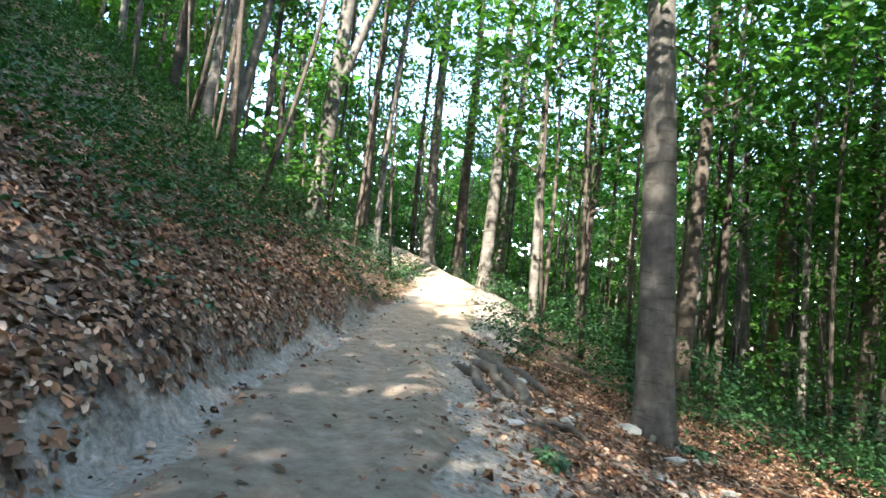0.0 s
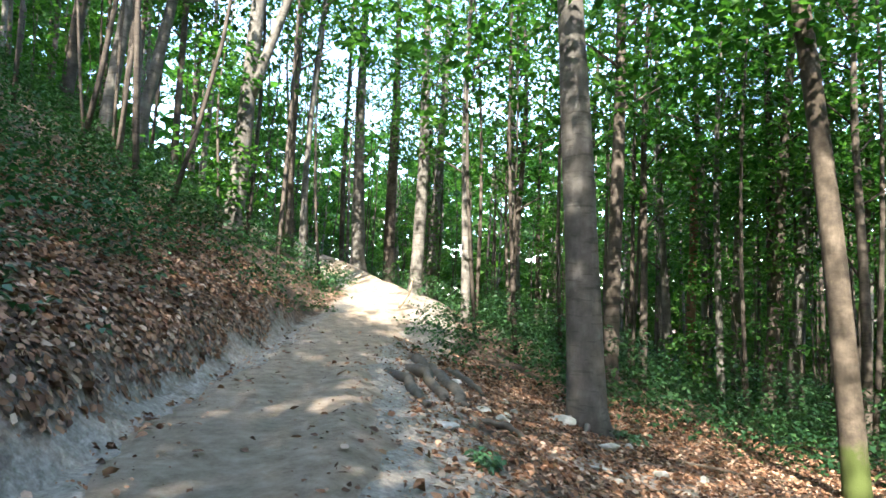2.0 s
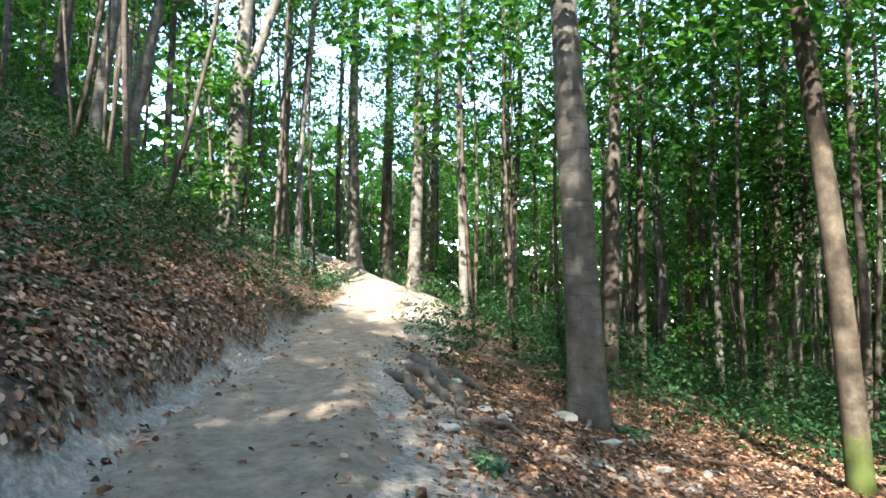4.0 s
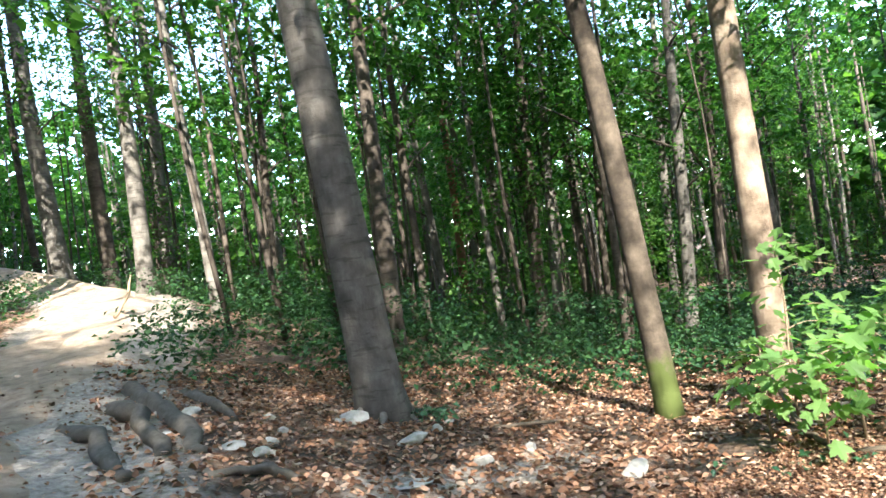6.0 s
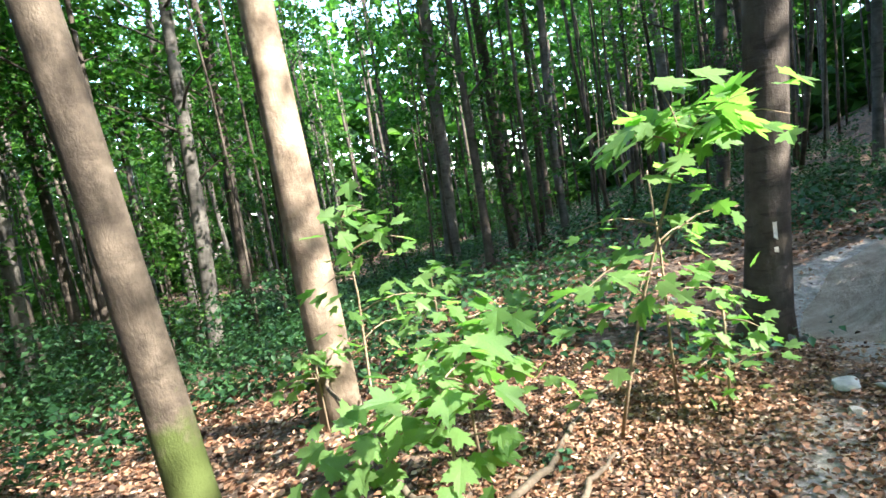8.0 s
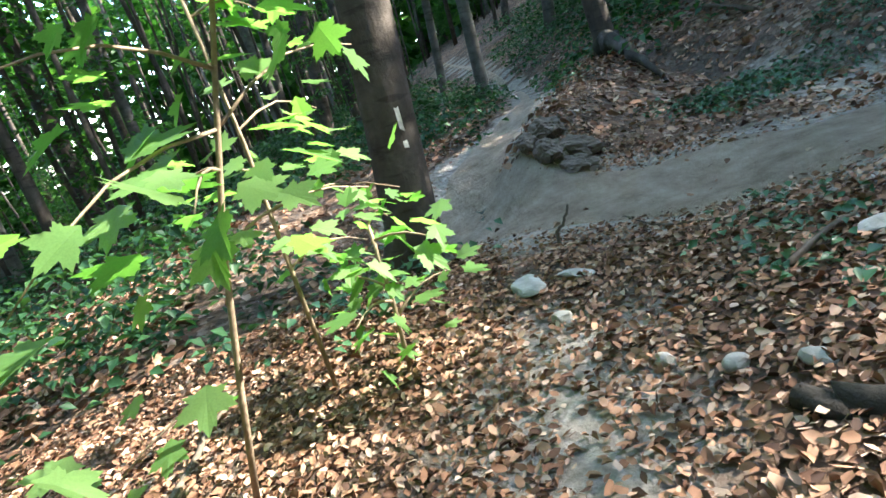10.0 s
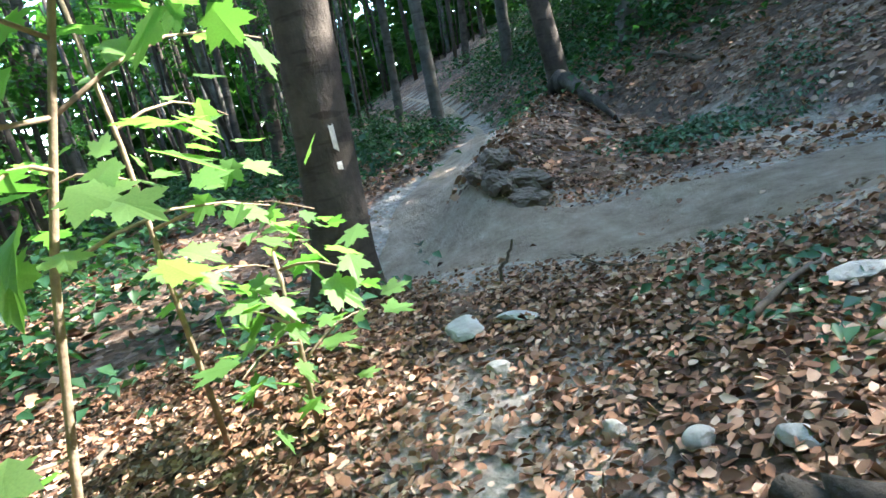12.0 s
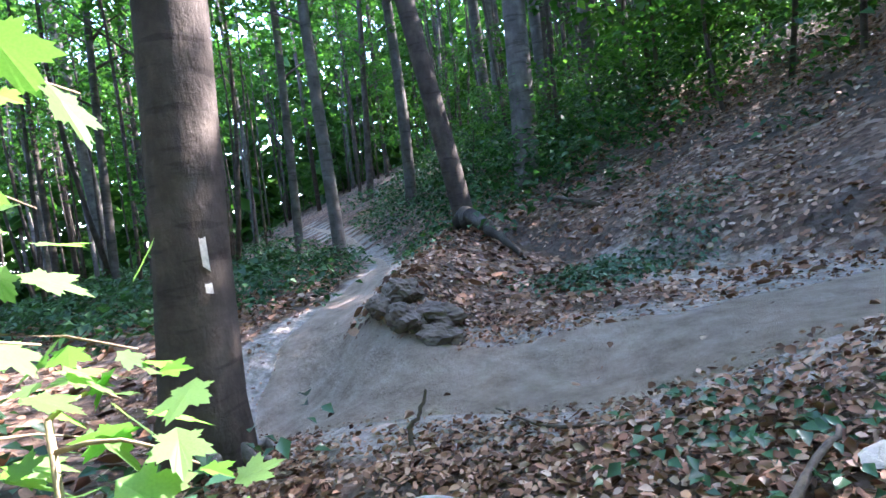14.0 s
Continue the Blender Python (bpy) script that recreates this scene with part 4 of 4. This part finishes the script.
# ---- dead wood, roots ----
def stick(name, points, radius, mat, label, category, seed, taper=0.6, sides=8, wob=0.12):
    """points: x, y, height over the ground."""
    P = [Vector((x, y, float(ground_z(x, y)) + h)) for x, y, h in points]
    dense = []
    for a, b in zip(P, P[1:]):
        dense += [a.lerp(b, k / 5) for k in range(5)]
    dense.append(P[-1])
    g = np.random.default_rng(seed)
    dense = [p + Vector(g.normal(size=3) * radius * 0.25) for p in dense]
    n = len(dense)
    o = dense[0].copy()
    ob = new(name, mesh_of(name, *tube([p - o for p in dense], [radius * (1 - taper * i / (n - 1)) for i in range(n)], sides, wob, seed), mat))
    ob.location = o
    tagged(ob, label, category)
    return ob


stick("twig", [(6.87, 1.6, -0.02), (6.88, 1.59, 0.07), (6.84, 1.56, 0.12), (6.83, 1.53, 0.2)], 0.012, TWIG, "dark crooked twig standing upright in the ground", "twig", 1)
stick("fallen_branch", [(5.64, 1.78, 0.03), (5.62, 1.6, 0.05), (5.59, 1.42, 0.06)], 0.013, TWIG, "bare stick lying over ivy and leaves", "branch", 2)
stick("mossy_log", [(5.3, 2.33, 0.01), (5.17, 2.26, 0.02), (4.9, 2.1, 0.03), (4.5, 1.9, 0.02)], 0.034, LOG_BARK, "mossy dark log half sunk in the bank", "log", 3, 0.1, 12)
stick("crooked_branch", [(5.45, 4.1, 0.02), (5.7, 4.3, 0.04), (5.95, 4.6, 0.06), (6.3, 4.9, 0.2), (6.6, 5.2, 0.5), (6.7, 5.3, 0.66)], 0.032, TWIG, "crooked dead branch rising from sunlit litter", "branch", 4)
stick("fallen_branch", [(5.7, 4.1, 0.02), (6.1, 3.8, 0.03), (6.6, 3.65, 0.03), (7.2, 3.3, 0.04)], 0.028, TWIG, "thin branch lying on dry leaves", "branch", 5)
stick("fallen_branch", [(5.5, 3.7, 0.02), (5.8, 3.6, 0.05), (5.95, 3.45, 0.12)], 0.022, TWIG, "short broken branch on dry leaves", "branch", 6)
stick("fallen_branch", [(4.6, 7.4, 0.02), (5.4, 7.2, 0.04), (6.0, 7.0, 0.04)], 0.03, TWIG, "long thin branch lying in shaded litter", "branch", 7)
stick("fallen_branch", [(6.1, 1.3, 0.01), (6.45, 1.35, 0.02), (6.75, 1.25, 0.03)], 0.01, TWIG, "thin twig lying at the edge of the trail", "branch", 8)
for i, (a, b, r) in enumerate([((1.0, 10.2), (1.45, 7.45), 0.12), ((0.75, 9.6), (1.15, 7.5), 0.12), ((0.4, 8.6), (0.85, 7.0), 0.09), ((1.55, 10.0), (1.95, 8.6), 0.09), ((2.1, 6.6), (1.4, 6.9), 0.05)]):
    m = ((a[0] + b[0]) / 2 + 0.08, (a[1] + b[1]) / 2)
    stick("bare_root", [(*a, -0.02), (*m, 0.07), (*b, 0.0)], r, ROOT, "weathered grey root exposed at the trail edge", "root", 20 + i, 0.35, 10, 0.2)
CLOD = make_plain("torn_earth", (0.12, 0.094, 0.072), 12, 0.95)


def earth_clod(x, y, length, width, height, turn, seed):
    bm = bmesh.new()
    bmesh.ops.create_icosphere(bm, subdivisions=4, radius=1.0)
    for v in bm.verts:
        p = v.co.copy()
        v.co *= 1 + 0.28 * noise.noise(p * 1.7 + Vector((seed, 0, 0))) + 0.16 * noise.noise(p * 5.1 + Vector((0, seed, 0)))
        v.co = Vector((v.co.x * length, v.co.y * width, v.co.z * height))
    me = bpy.data.meshes.new("earth_clod")
    bm.to_mesh(me)
    bm.free()
    me.materials.append(CLOD)
    ob = new("earth_clod", me)
    ob.location, ob.rotation_euler = (x, y, float(ground_z(x, y)) + height * 0.05), (0, 0, radians(turn))
    tagged(ob, "dark clod of torn earth beside the trail", "earth clod", "torn earth at the trail bend")


for i, (x, y, a, b, c, r) in enumerate([(7.66, 0.64, 0.17, 0.09, 0.085, 10), (7.98, 0.62, 0.2, 0.1, 0.1, -15), (8.27, 0.56, 0.18, 0.1, 0.085, -30), (7.82, 0.5, 0.22, 0.12, 0.09, 0), (8.15, 0.45, 0.2, 0.12, 0.09, -20)]):
    earth_clod(x, y, a, b, c, r, 3.7 * i)
# root arch and hollow at the foot of the leaning tree between the trail's legs
stick("bare_root", [(10.45, -2.78, 0.12), (9.95, -2.4, 0.22), (9.4, -2.1, 0.16), (8.8, -1.95, -0.05)], 0.13, LOG_BARK, "thick mossy root arching from the leaning tree", "root", 30, 0.85, 12, 0.12)
stick("bare_root", [(10.6, -2.9, 0.1), (10.9, -3.3, 0.12), (11.6, -4.4, 0.02)], 0.14, LOG_BARK, "thick mossy root running along the slope", "root", 31, 0.85, 12, 0.12)
stick("fallen_branch", [(8.6, -3.2, 0.03), (9.4, -3.6, 0.08), (10.2, -4.1, 0.03)], 0.035, TWIG, "dead branch on the leafy slope", "branch", 33)
stick("fallen_branch", [(0.9, 15.2, 0.1), (1.2, 15.6, 0.5), (1.3, 15.9, 0.9)], 0.04, STEM, "bright broken sapling beside the trail", "branch", 34)

# foot roots of the big trees
for (tx, ty), r, angles, seed in (((3.8, 8.79), 0.3, (200, 245, 290, 340), 60), ((7.75, 2.0), 0.17, (165, 205, 250, 290), 64)):
    for j, a in enumerate(angles):
        d = (math.cos(radians(a)), math.sin(radians(a)))
        stick("surface_root", [(tx + d[0] * r * 0.6, ty + d[1] * r * 0.6, 0.12), (tx + d[0] * r * 1.5, ty + d[1] * r * 1.5, 0.02), (tx + d[0] * r * 2.6, ty + d[1] * r * 2.6, -0.05)], r * 0.24, BEECH, "root spreading from the foot of a beech", "root", seed + j, 0.6, 10)

# painted trail mark on the beech
def paint_mark(name, height, tall, wide, turn):
    c, s = math.cos(turn), math.sin(turn)
    base = Vector((0.044 * height, -0.077 * height, height))
    verts, faces = [], []
    for i in range(7):
        for k in (-1, -0.33, 0.33, 1):
            a = turn + k * wide / 0.19
            edge = 1 + 0.2 * math.sin(5 * i + k)
            rr = 0.187
            verts.append(base + Vector((math.cos(a) * rr, math.sin(a) * rr, (i / 6 - 0.5) * tall * edge)))
    for i in range(6):
        for k in range(3):
            q = i * 4 + k
            faces.append((q, q + 1, q + 5, q + 4))
    part(name, mesh_of(name, verts, faces, PAINT), marked, None, "white painted mark")


paint_mark("paint_mark", 0.95, 0.14, 0.014, radians(176))
paint_mark("paint_mark", 0.8, 0.045, 0.015, radians(178))
